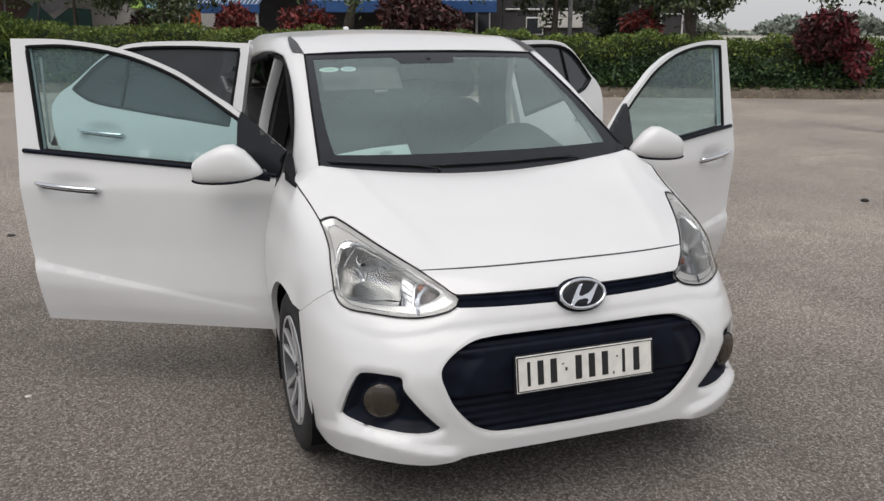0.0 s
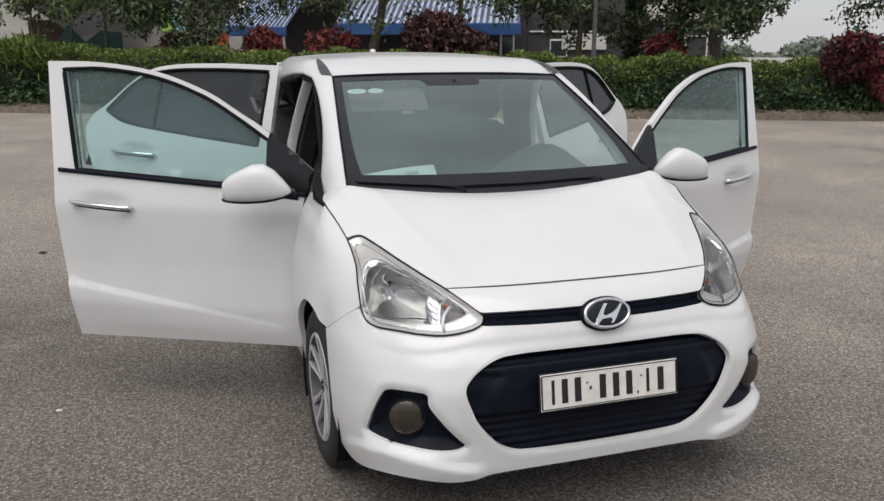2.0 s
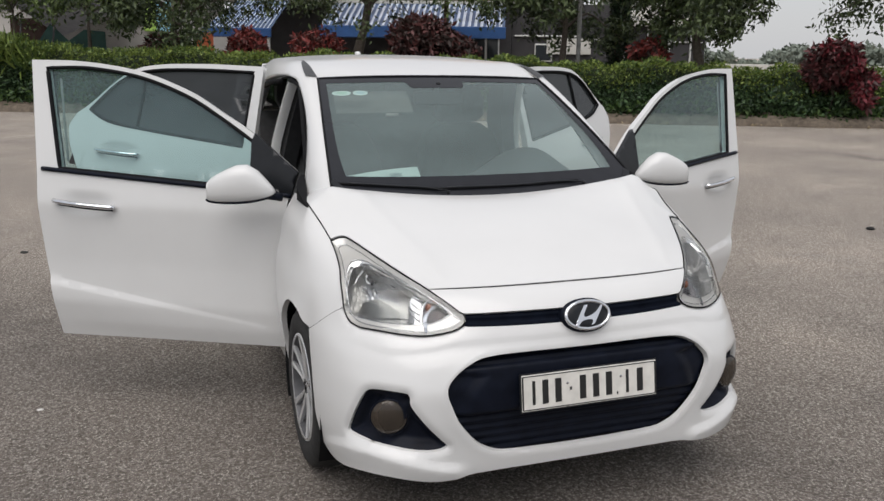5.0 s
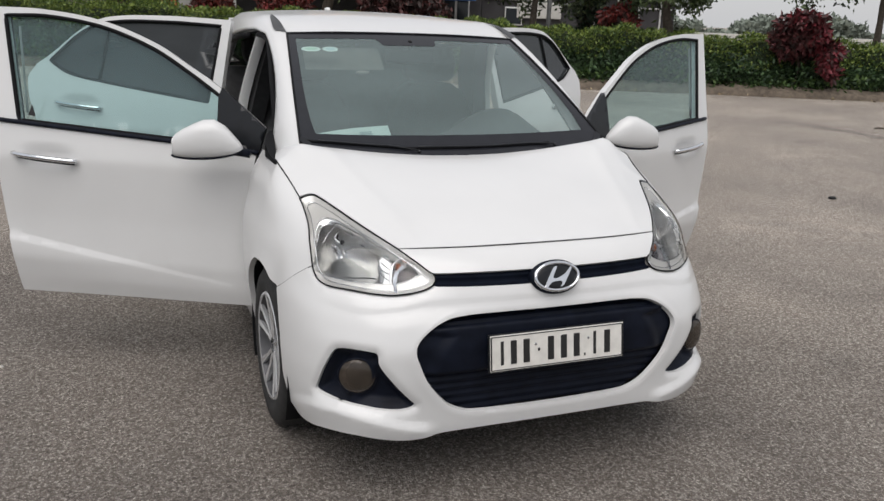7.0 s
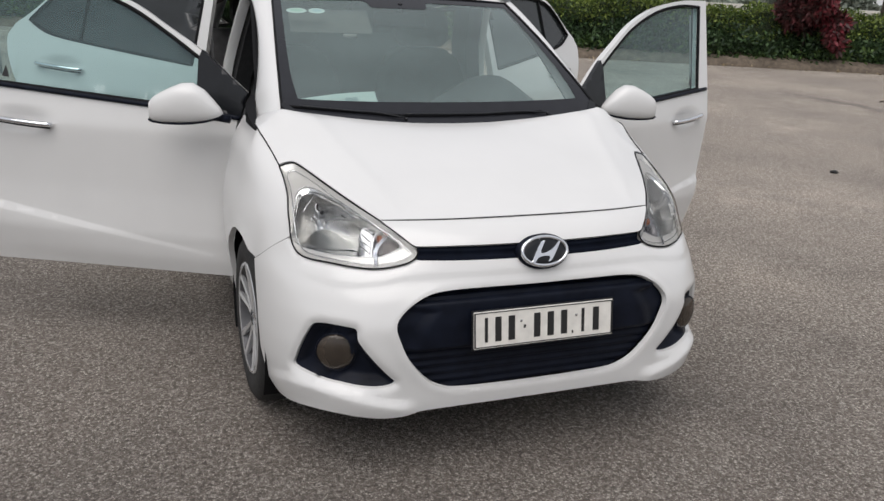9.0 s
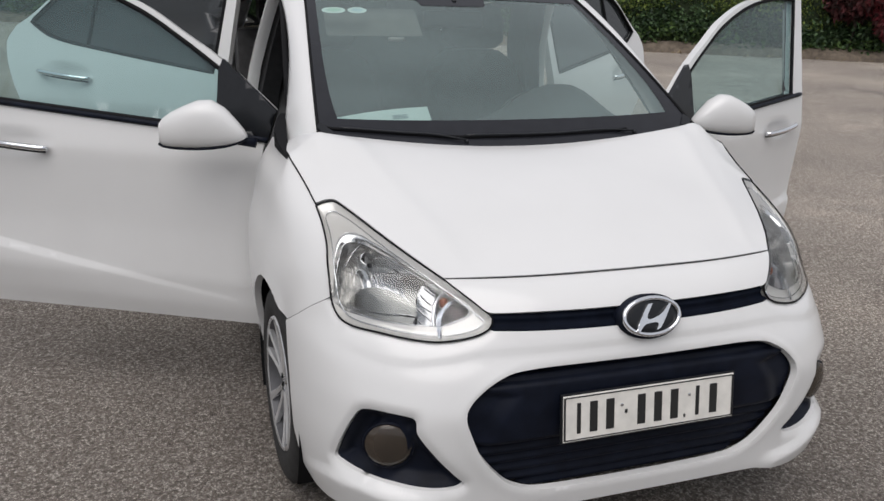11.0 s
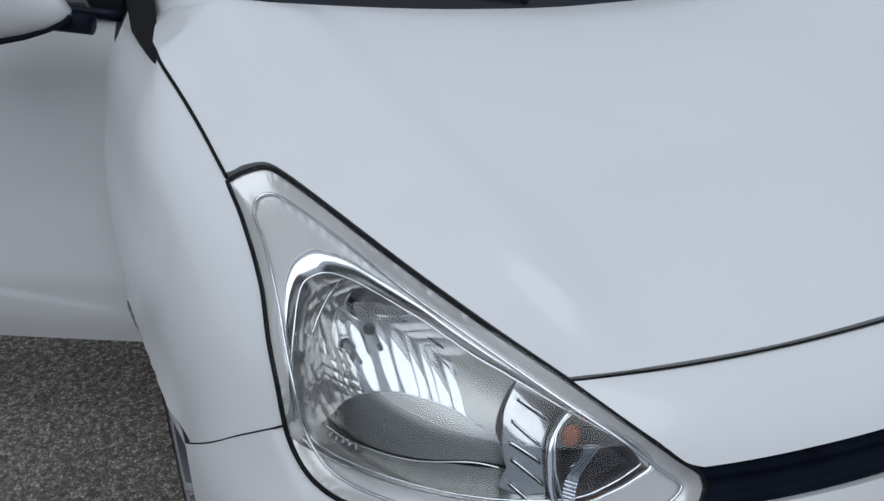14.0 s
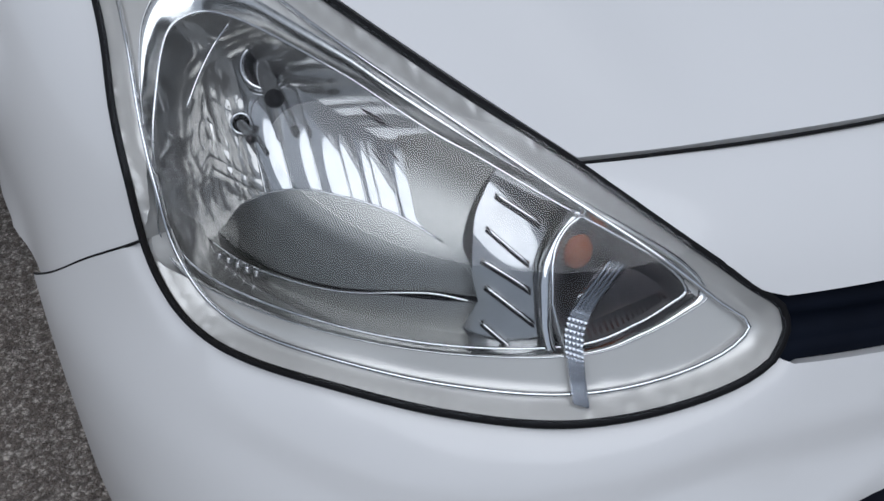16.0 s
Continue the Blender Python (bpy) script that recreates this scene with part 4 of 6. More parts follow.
plate_at = pose(0, .050, .482, 90 - 9, 0, 0)
plate = part("number_plate", from_bm("number_plate", box_bm((.472, .112, .004), .0018, 2), PLATE), car, "white number plate with dark marks in a black frame", plate_at)
for w, h, x, y in ((.472, .003, 0, .0515), (.472, .003, 0, -.0515), (.003, .104, .2325, 0), (.003, .104, -.2325, 0)):
    part("plate_border", from_bm("plate_border", box_bm((w - .008, h, .0016), .0005, 1, Matrix.Translation((x, y, .0024))), INK), plate)
bars = [(-.196, .014), (-.157, .028), (-.113, .030), (-.070, .010), (-.028, .030), (.018, .030), (.064, .030), (.094, .007), (.130, .014), (.176, .030)]
for i, (x, w) in enumerate(bars):
    h, y = (.010, 0) if i == 3 else (.009, -.034) if i == 7 else (.074, 0)
    part("plate_mark", from_bm("plate_mark", box_bm((w * .72, h, .0022), .0006, 1, Matrix.Translation((x, y, .0026))), INK), plate)
for x in (-.082, .106):
    part("plate_bolt", from_bm("plate_bolt", box_bm((.008, .008, .004), .002, 2, Matrix.Translation((x, .018, .003))), SILVER), plate)
holder = part("plate_frame", from_bm("plate_frame", box_bm((.482, .121, .006), .002, 2, Matrix.Translation((0, 0, -.0045))), SATIN), plate, "thin black plate frame")

badge_at = pose(0, .096, .698, 90 - 22, 0, 0)


def oval(a, b, z0, z1, n=48):
    v = [(0, 0, z1 + .003)] + [(a * math.cos(w) * k, b * math.sin(w) * k, zz) for k, zz in ((.6, z1 + .002), (.93, z1), (1, z1 - .003), (1, z0)) for w in np.linspace(0, 2 * math.pi, n + 1)[:-1]]
    f = [(0, 1 + i, 1 + (i + 1) % n) for i in range(n)] + [(1 + r * n + i, 1 + (r + 1) * n + i, 1 + (r + 1) * n + (i + 1) % n, 1 + r * n + (i + 1) % n) for r in range(3) for i in range(n)]
    return v, f


v, f = oval(.084, .0535, -.03, .000)
badge = part("badge", mesh("badge", v, f, BLACK), car, "oval chrome badge on a dark ground", badge_at)
v, f = oval(.076, .044, 0, .004)
part("badge_ground", mesh("badge_ground", v, f, SATIN), badge)
ring = [(.075 * math.cos(w), .043 * math.sin(w), .005) for w in np.linspace(0, 2 * math.pi, 49)[:-1]]
part("badge_ring", tube(ring, .0058, CHROME, "badge_ring", 8, True), badge, "chrome oval ring")
letter = [(-.59, -.80), (-.30, .70), (-.14, .73), (-.21, -.03), (-.12, -.15), (.02, -.12), (.22, .03), (.40, .27), (.54, .58), (.62, .70), (.67, .67), (.63, .42), (.53, .0),
          (.44, -.45), (.38, -.70), (.26, -.78), (.29, -.50), (.21, -.37), (.0, -.36), (-.22, -.43), (-.36, -.66), (-.43, -.84)]
line = spline([np.array((.069 * (a + .20 * b), .042 * b)) for a, b in letter], .004, True, sharp=(0, 1, 2, 9, 15, 21))
v, f = sheet(line, [], lambda a, b: np.array((a, b, .0105 + .0025 * math.sin(a * 60 + b * 40))), .004, .006, core=(0, 0, -1))
part("badge_letter", mesh("badge_letter", v, f, CHROME), badge, "chrome shape in the oval")

# ---- wheels ----
def wheel():
    """Axis along x, outer face towards -x."""
    prof = [(.060, .190), (.074, .205), (.078, .235), (.074, .268), (.060, .287), (.035, .293), (0, .294), (-.035, .293), (-.060, .287), (-.074, .268), (-.078, .235), (-.072, .20), (-.060, .183)]
    n = 56
    v = [(-p, r * math.cos(w), r * math.sin(w)) for p, r in prof for w in np.linspace(0, 2 * math.pi, n + 1)[:-1]]
    f = [(i * n + j, i * n + (j + 1) % n, (i + 1) * n + (j + 1) % n, (i + 1) * n + j) for i in range(len(prof) - 1) for j in range(n)]
    hub = [(.052, .0), (.054, .02), (.050, .032), (.036, .040), (.020, .05), (.0, .06), (0, .0)]
    v2 = [(-p, r * math.cos(w), r * math.sin(w)) for p, r in hub for w in np.linspace(0, 2 * math.pi, 33)[:-1]]
    f2 = [(i * 32 + j, i * 32 + (j + 1) % 32, (i + 1) * 32 + (j + 1) % 32, (i + 1) * 32 + j) for i in range(len(hub) - 1) for j in range(32)]
    w = part("wheel", mesh("wheel", v2, f2, ALLOY), car, "silver alloy wheel with black tyre")
    part("tyre", mesh("tyre", v, f, TYRE), w, "black rubber tyre")
    rim = [(.070, .197), (.076, .193), (.072, .184), (.056, .178), (.010, .170), (-.06, .172), (-.066, .190)]
    v3 = [(-p, r * math.cos(a), r * math.sin(a)) for p, r in rim for a in np.linspace(0, 2 * math.pi, 49)[:-1]]
    f3 = [(i * 48 + j, i * 48 + (j + 1) % 48, (i + 1) * 48 + (j + 1) % 48, (i + 1) * 48 + j) for i in range(len(rim) - 1) for j in range(48)]
    part("rim", mesh("rim", v3[:144], [q for q in f3 if max(q) < 144], ALLOY), w)
    # barrel coloured dark to give the shade between the spokes
    part("rim_barrel", mesh("rim_barrel", v3[96:], [tuple(i - 96 for i in q) for q in f3 if min(q) >= 96], material("shaded_rim_metal", (0.10, 0.10, 0.105), 0.55, metal=0.5, vary=0.3, scale=20)), w, "inside of the rim, coloured dark for its shade")
    disc = [(-.005, .13 * r * math.cos(a), .13 * r * math.sin(a)) for r in (.3, 1.3) for a in np.linspace(0, 2 * math.pi, 33)[:-1]]
    part("brake_disc", mesh("brake_disc", disc, [(j, (j + 1) % 32, 32 + (j + 1) % 32, 32 + j) for j in range(32)], material("dull_brake_metal", (0.12, 0.12, 0.12), .5, metal=.7)), w)
    for k in range(10):
        pts = []
        for r, hw, hx, th in ((.030, .010, .056, .018), (.08, .0085, .058, .016), (.13, .009, .064, .014), (.184, .013, .072, .012)):
            pts += [(-hx, r, -hw), (-hx - .004, r, 0), (-hx, r, hw), (-hx + th, r, hw * .8), (-hx + th, r, -hw * .8)]
        fs = [(i * 5 + j, i * 5 + (j + 1) % 5, (i + 1) * 5 + (j + 1) % 5, (i + 1) * 5 + j) for i in range(3) for j in range(5)]
        part("spoke", mesh("spoke", pts, fs, ALLOY, False), w, "", pose(0, 0, 0, 72 * (k // 2) + 20 + (k % 2 * 2 - 1) * 13, 0, 0))
    for k in range(4):
        bm = bmesh.new()
        bmesh.ops.create_cone(bm, cap_ends=True, segments=6, radius1=.008, radius2=.007, depth=.012)
        bmesh.ops.transform(bm, matrix=pose(0, 0, 0, 90 * k, 0, 0) @ pose(-.050, .0, .026, 0, 90, 0), verts=bm.verts)
        part("wheel_nut", from_bm("wheel_nut", bm, SILVER), w)
    return w


first = wheel()
first.matrix_basis = pose(-.700, .770, .294)
for x, y, a in ((.700, .770, 180), (-.715, 3.16, 0), (.715, 3.16, 180)):
    other = copy_thing(first, pose(x, y, .294, 0, 0, a))
for s in (1, -1):
    # dark wheel housing
    v = [(s * x, .770 + .335 * math.cos(a), .30 + .335 * math.sin(a)) for x in (.775, .45) for a in np.linspace(-.5, 3.64, 28)]
    v += [(s * .45, .770, .30)]
    f = [(i, i + 1, 28 + i + 1, 28 + i) for i in range(27)] + [(28 + i, 28 + i + 1, 56) for i in range(27)]
    part("wheel_housing", mesh("wheel_housing", v, f, SEAL), car, "black wheel housing")

# ---- doors ----
def door_skin(u, z, out=0.0):
    """Outer door surface in the door's own axes: x inwards, y along, z up."""
    lean = np.interp(z, [.25, .36, .45, .62, .86, 1.0, 1.44], [-.045, -.012, 0, -.004, .004, -.02, -.125])
    crease, wide, rise = .37 + .15 * u, .008 + .024 * max(u, 0), .014 * min(max(u, 0), 1)
    lean += rise * (step((crease + wide - z) / wide) - step((crease - .02 - z) / .16))
    return np.array((-(lean + out), u, z))


FRONT = [(0, .30), (.0, .62), (-.03, .90), (-.06, 1.03), (.11, 1.158), (.25, 1.241), (.40, 1.324), (.61, 1.395), (.86, 1.430), (1.092, 1.434), (1.045, 1.0), (1.042, .91), (1.025, .62), (1.005, .478), (1.0, .290), (.5, .297)]
FRONT_PANE = [(1.022, 1.402), (.944, 1.004), (.122, .953), (.117, 1.132), (.25, 1.216), (.40, 1.299), (.61, 1.371), (.84, 1.404)]
REAR = [(0, .30), (.0, .62), (-.02, 1.0), (-.05, 1.404), (.3, 1.412), (.60, 1.395), (.73, 1.34), (.90, 1.205), (.975, 1.155), (1.02, 1.08), (.97, .89), (.83, .68), (.70, .45), (.62, .29), (.3, .295)]
REAR_PANE = [(.0, 1.375), (.3, 1.383), (.59, 1.370), (.735, 1.318), (.905, 1.172), (.80, 1.118), (.60, 1.083), (.04, 1.015)]


def door(name, line, pane, sharp, pane_sharp, glass_mat, handle, label):
    o = spline([np.array(q) for q in line], .02, True, sharp=sharp)
    h = spline([np.array(q) for q in pane], .02, True, sharp=pane_sharp)
    a, b, z0, z1 = handle

    def outer(u, z):
        k = ((u - (a + b) / 2) / ((b - a) * .42)) ** 2 + ((z - (z0 + z1) / 2) / .034) ** 2
        return door_skin(u, z, -.016 * math.exp(-k * k))

    span = np.arange(.08, min(q[0] for q in line if q[1] < .60 and q[0] > .5) - .03, .016)
    folds = [[(u, .37 + .15 * u + k * (.008 + .024 * u) + d) for u in span] for k, d in ((1, .004), (1, -.003), (0, .003), (0, -.006))]
    verts, faces = sheet(o, [h], outer, .020, .035, core=(1, .5, .7), folds=folds)
    d = part(name, mesh(name, verts, faces, WHITE), car, label)
    inner = [np.array((q[0] * .97 + .015, .30 + (q[1] - .30) * .98)) for q in o]
    v2, f2 = sheet(inner, [list(h)], lambda u, z: door_skin(u, z, -.07 if z < .96 else -.045), .06, 0, core=(-1, .5, .7))
    part("door_lining", mesh("door_lining", v2, f2, INTERIOR), d, "dark inner door lining")
    vg, fg = sheet(list(h), [], lambda u, z: door_skin(u, z, -.014), .08, 0, core=(1, .5, .7))
    g = part("door_glass", mesh("door_glass", vg, fg, glass_mat), d)
    g.visible_shadow = False
    part("window_seal", tube([door_skin(q[0], q[1], -.004) for q in h], .0085, SEAL, "window_seal", closed=True), d, "black rubber window seal")
    bar = [door_skin(a + (b - a) * t, z0 + (z1 - z0) * t, .010 + .020 * math.sin(math.pi * t) ** .5) for t in np.linspace(0, 1, 14)]
    part("door_handle", tube(bar, .0120, CHROME, "door_handle", 8, flat=.85), d, "chrome door handle")
    # dark bar below, painting the shade and dark reflection under the handle
    low = [door_skin(a + .015 + (b - a - .03) * t, z0 + (z1 - z0) * t - .011, .002 + .018 * math.sin(math.pi * t) ** .5) for t in np.linspace(0, 1, 12)]
    part("handle_shade", tube(low, .0075, SATIN, "handle_shade", 6), d, "dark bar for the shade under the handle")
    return d


front_l = door("front_door", FRONT, FRONT_PANE, (0, 2, 3, 9, 10, 14), (0, 1, 2, 3), TINT, (.69, .96, .858, .876), "open white front door with green tinted glass")
rear_l = door("rear_door", REAR, REAR_PANE, (0, 3, 8, 13), (0, 4, 7), DARK, (.60, .85, .957, .975), "open white rear door with dark glass")
# front door: black belt moulding and mirror corner
belt = [door_skin(u, z, .003) for u, z in spline([(1.02, 1.002), (.60, .975), (.12, .945), (-.045, .932)], .03)]
part("belt_moulding", tube(belt, .0095, BLACK, "belt_moulding", 6, flat=1.0), front_l, "black belt moulding")
corner = spline([np.array(q) for q in [(-.070, 1.024), (.112, 1.168), (.125, 1.135), (.124, .952), (-.045, .930)]], .02, True, sharp=range(5))
v, f = sheet(corner, [], lambda u, z: door_skin(u, z, .006), .03, .02, core=(1, .5, .7))
part("mirror_corner", mesh("mirror_corner", v, f, SATIN), front_l, "black plastic mirror corner")
# pale guide inside the front glass and a small dark mark in its corner
guide = [door_skin(.925 + .052 * t, 1.03 + .33 * t, -.030) for t in np.linspace(0, 1, 6)]
part("glass_guide", tube(guide, .0045, LINING, "glass_guide", 6), front_l, "pale window guide strip")
v, f = sheet([np.array(q) for q in ((.880, 1.020), (.912, 1.024), (.902, 1.048), (.897, 1.066), (.888, 1.044))], [], lambda u, z: door_skin(u, z, -.0115), .02, 0, core=(1, .5, .7))
part("glass_mark", mesh("glass_mark", v, f, INK), front_l, "small black mark on the glass")
# rear door: divider bar of the quarter light
bar = [door_skin(.63 - .04 * t, 1.09 + .285 * t, -.010) for t in np.linspace(0, 1, 5)]
part("window_divider", tube(bar, .008, SEAL, "window_divider"), rear_l)


def hang(hinge, along):
    """A door's pose on its hinge; along: its direction in plan. Its outer face looks to the front."""
    ax = Vector((along[0], along[1], 0)).normalized()
    face = Vector((ax.y, -ax.x, 0))
    if face.y > 0:
        face = -face
    m = Matrix.Identity(4)
    m.col[0], m.col[1], m.col[3] = (*(-face), 0), (*ax, 0), (hinge[0], hinge[1], 0, 1)
    return m


FRONT_L, FRONT_R = hang((-.77, 1.17), (-.91, .51)), Matrix.Translation((0, 0, -.014)) @ hang((.78, 1.17), (.953, .409))
front_r = copy_thing(front_l, FRONT_R)
rear_r = copy_thing(rear_l, hang((.77, 2.11), (.83, .556)))
front_l.matrix_basis = FRONT_L
rear_l.matrix_basis = hang((-.77, 2.13), (-.838, .545))

# door mirrors
def mirror(s, centre, along):
    """Lofted housing; along points outboard."""
    ax = np.array((along[0], along[1], 0.0))
    ax /= np.linalg.norm(ax)
    fw = np.array((ax[1], -ax[0], 0.0))
    if fw[1] > 0:
        fw = -fw
    t_ = [0, .05, .15, .3, .45, .6, .75, .88, .96, 1.0]
    up = [.995, 1.012, 1.030, 1.050, 1.066, 1.068, 1.046, 1.010, .985, .968]
    lo = [.932, .927, .924, .923, .924, .927, .933, .942, .951, .958]
    th = [.03, .062, .085, .10, .105, .10, .088, .068, .045, .02]
    white, black = [], []
    n = 20
    for t, a, b, w in zip(t_, up, lo, th):
        base = np.array((*centre, 0.0)) + ax * (.128 - .256 * t)
        for k in range(n):
            an = 2 * math.pi * k / n
            cx, cz = math.cos(an), math.sin(an)
            y = math.copysign(abs(cx) ** .75, cx)
            z = math.copysign(abs(cz) ** .8, cz)
            white.append(base + fw * (y * w * (.5 if cx > 0 else .35)) + np.array((0, 0, (a + b) / 2 + z * (a - b) / 2)))
    f = [(i * n + k, i * n + (k + 1) % n, (i + 1) * n + (k + 1) % n, (i + 1) * n + k) for i in range(len(t_) - 1) for k in range(n)]
    f += [tuple(range(n)), tuple((len(t_) - 1) * n + k for k in range(n))]
    me = mesh("door_mirror", white, f, WHITE)
    trim = []
    for t, b, w in zip(t_, lo, th):
        base = np.array((*centre, 0.0)) + ax * (.128 - .256 * t)
        trim.append(base + fw * w * .22 + np.array((0, 0, b + .002)))
    me2 = tube(trim, .0085, BLACK, "mirror_trim", 8, flat=.6)
    stalk = tube([np.array((*centre, .952)) + ax * (-.06 - .045 * k) - fw * .02 + np.array((0, 0, -.006 * k)) for k in range(3)], .020, BLACK, "mirror_stalk", 10, flat=.7)
    return me, me2, stalk


for d, m, s, centre, along in ((front_l, FRONT_L, -1, (-.922, 1.105), (-.95, .32)), (front_r, FRONT_R, 1, (.910, 1.085), (.98, -.10))):
    me, me2, stalk = mirror(s, centre, along)
    inv = m.inverted()
    ob = part("door_mirror", me, d, "white door mirror with black underside", inv)
    part("mirror_trim", me2, ob, "black lower edge")
    part("mirror_stalk", stalk, ob, "black mirror stalk")

# ---- cabin and rear body ----
DASH = material("grey_dashboard", (0.045, 0.047, 0.05), 0.65, vary=0.15, scale=30, bump=0.05, bump_scale=500)
SEAT = material("grey_seat_fabric", (0.07, 0.07, 0.072), 0.85, vary=0.2, scale=25, bump=0.1, bump_scale=300)


def hull(name, sections, mat, parent=None, label="", flip=False):
    """Skins a row of closed sections with the same number of points and caps both ends."""
    n = len(sections[0])
    v = [q for s in sections for q in s]
    f = [(i * n + k, i * n + (k + 1) % n, (i + 1) * n + (k + 1) % n, (i + 1) * n + k) for i in range(len(sections) - 1) for k in range(n)]
    f += [tuple(range(n))[::-1], tuple((len(sections) - 1) * n + k for k in range(n))]
    me = mesh(name, v, f, mat)
    me.set_sharp_from_angle(angle=radians(50))
    return part(name, me, parent or car, label)


# dashboard with a hood over the instruments
sec = []
for x in np.linspace(-.64, .64, 27):
    pod = .14 * bell((x - .31) / .19, 1)
    prof = [(.93, .93), (1.05, .955 + pod * .3), (1.20, .955 + pod), (1.30, .940 + pod), (1.33, .90), (1.30, .75), (1.28, .55), (1.0, .5), (.92, .8)]
    sec.append([(x, y, z - .03 * (x / .64) ** 4) for y, z in prof])
hull("dashboard", sec, DASH, label="dark grey dashboard with an instrument hood")
ring = [(.33 + .185 * math.cos(w), 1.40 + .065 * math.sin(w), .845 + .172 * math.sin(w)) for w in np.linspace(0, 2 * math.pi, 33)[:-1]]
steering = part("steering_wheel", tube(ring, .016, INTERIOR, "steering_wheel", 8, True), car, "dark steering wheel")
part("wheel_boss", from_bm("wheel_boss", box_bm((.15, .05, .11), .02, 3, pose(.33, 1.395, .89, -20, 0, 0)), INTERIOR, True), steering)
for x in (.22, .44):
    part("wheel_spoke", tube([(.33 + (x - .33) * .4, 1.395, .89), (.33 + (x - .33) * 1.6, 1.40, .905)], .012, INTERIOR, "wheel_spoke"), steering)


def seat(x, y, w=.50):
    def cushion(zs, widths, ys, depth):
        return [[(x + wd / 2 * c, yy + depth * s * (.5 if s < 0 else .8), zz) for c, s in ((-1, -.6), (-.9, -1), (.9, -1), (1, -.6), (1, .6), (.8, 1), (-.8, 1), (-1, .6))] for zz, wd, yy in zip(zs, widths, ys)]

    back = hull("seat", cushion((.48, .6, .8, .98, 1.08, 1.12), (w * .92, w, w, w * .9, w * .7, w * .45), (y, y + .02, y + .07, y + .12, y + .15, y + .16), .11), SEAT, label="dark grey front seat")
    hull("headrest", cushion((1.13, 1.16, 1.24, 1.30, 1.32), (.20, .27, .28, .24, .14), (y + .16, y + .16, y + .17, y + .18, y + .18), .07), SEAT, back)
    hull("seat_base", [[(x + a * w / 2, yy, zz + (.0 if b else -.16)) for a, b in ((-1, 0), (-1, 1), (1, 1), (1, 0))] for yy, zz in ((y - .46, .47), (y - .2, .50), (y + .05, .47))], SEAT, back)


seat(-.34, 1.98)
seat(.34, 1.98)
hull("rear_bench", [[(s * .60, y, z) for s, y, z in ((-1, 2.75, .40), (-1, 2.80, .75), (-1, 2.92, 1.14), (1, 2.92, 1.14), (1, 2.80, .75), (1, 2.75, .40))], [(s * .60, y, z) for s, y, z in ((-1, 3.0, .40), (-1, 3.0, .75), (-1, 3.02, 1.14), (1, 3.02, 1.14), (1, 3.0, .75), (1, 3.0, .40))]], SEAT, label="grey rear bench")
for x in (-.34, .34):
    hull("headrest", [[(x + c * w, 2.97 + d * .05, z) for c, d in ((-1, -1), (1, -1), (1, 1), (-1, 1))] for z, w in ((1.14, .12), (1.20, .15), (1.28, .15), (1.31, .11))], SEAT, label="dark rear headrest")
# cabin mirror and its foot
glass_mirror = part("cabin_mirror", from_bm("cabin_mirror", box_bm((.23, .03, .062), .012, 3, pose(.0, 1.50, 1.285, -12, 0, 0)), INTERIOR, True), car, "black cabin mirror")
part("mirror_foot", tube([(0, 1.50, 1.29), (0, 1.505, 1.335), (0, 1.50, 1.352)], .010, INTERIOR, "mirror_foot"), glass_mirror)
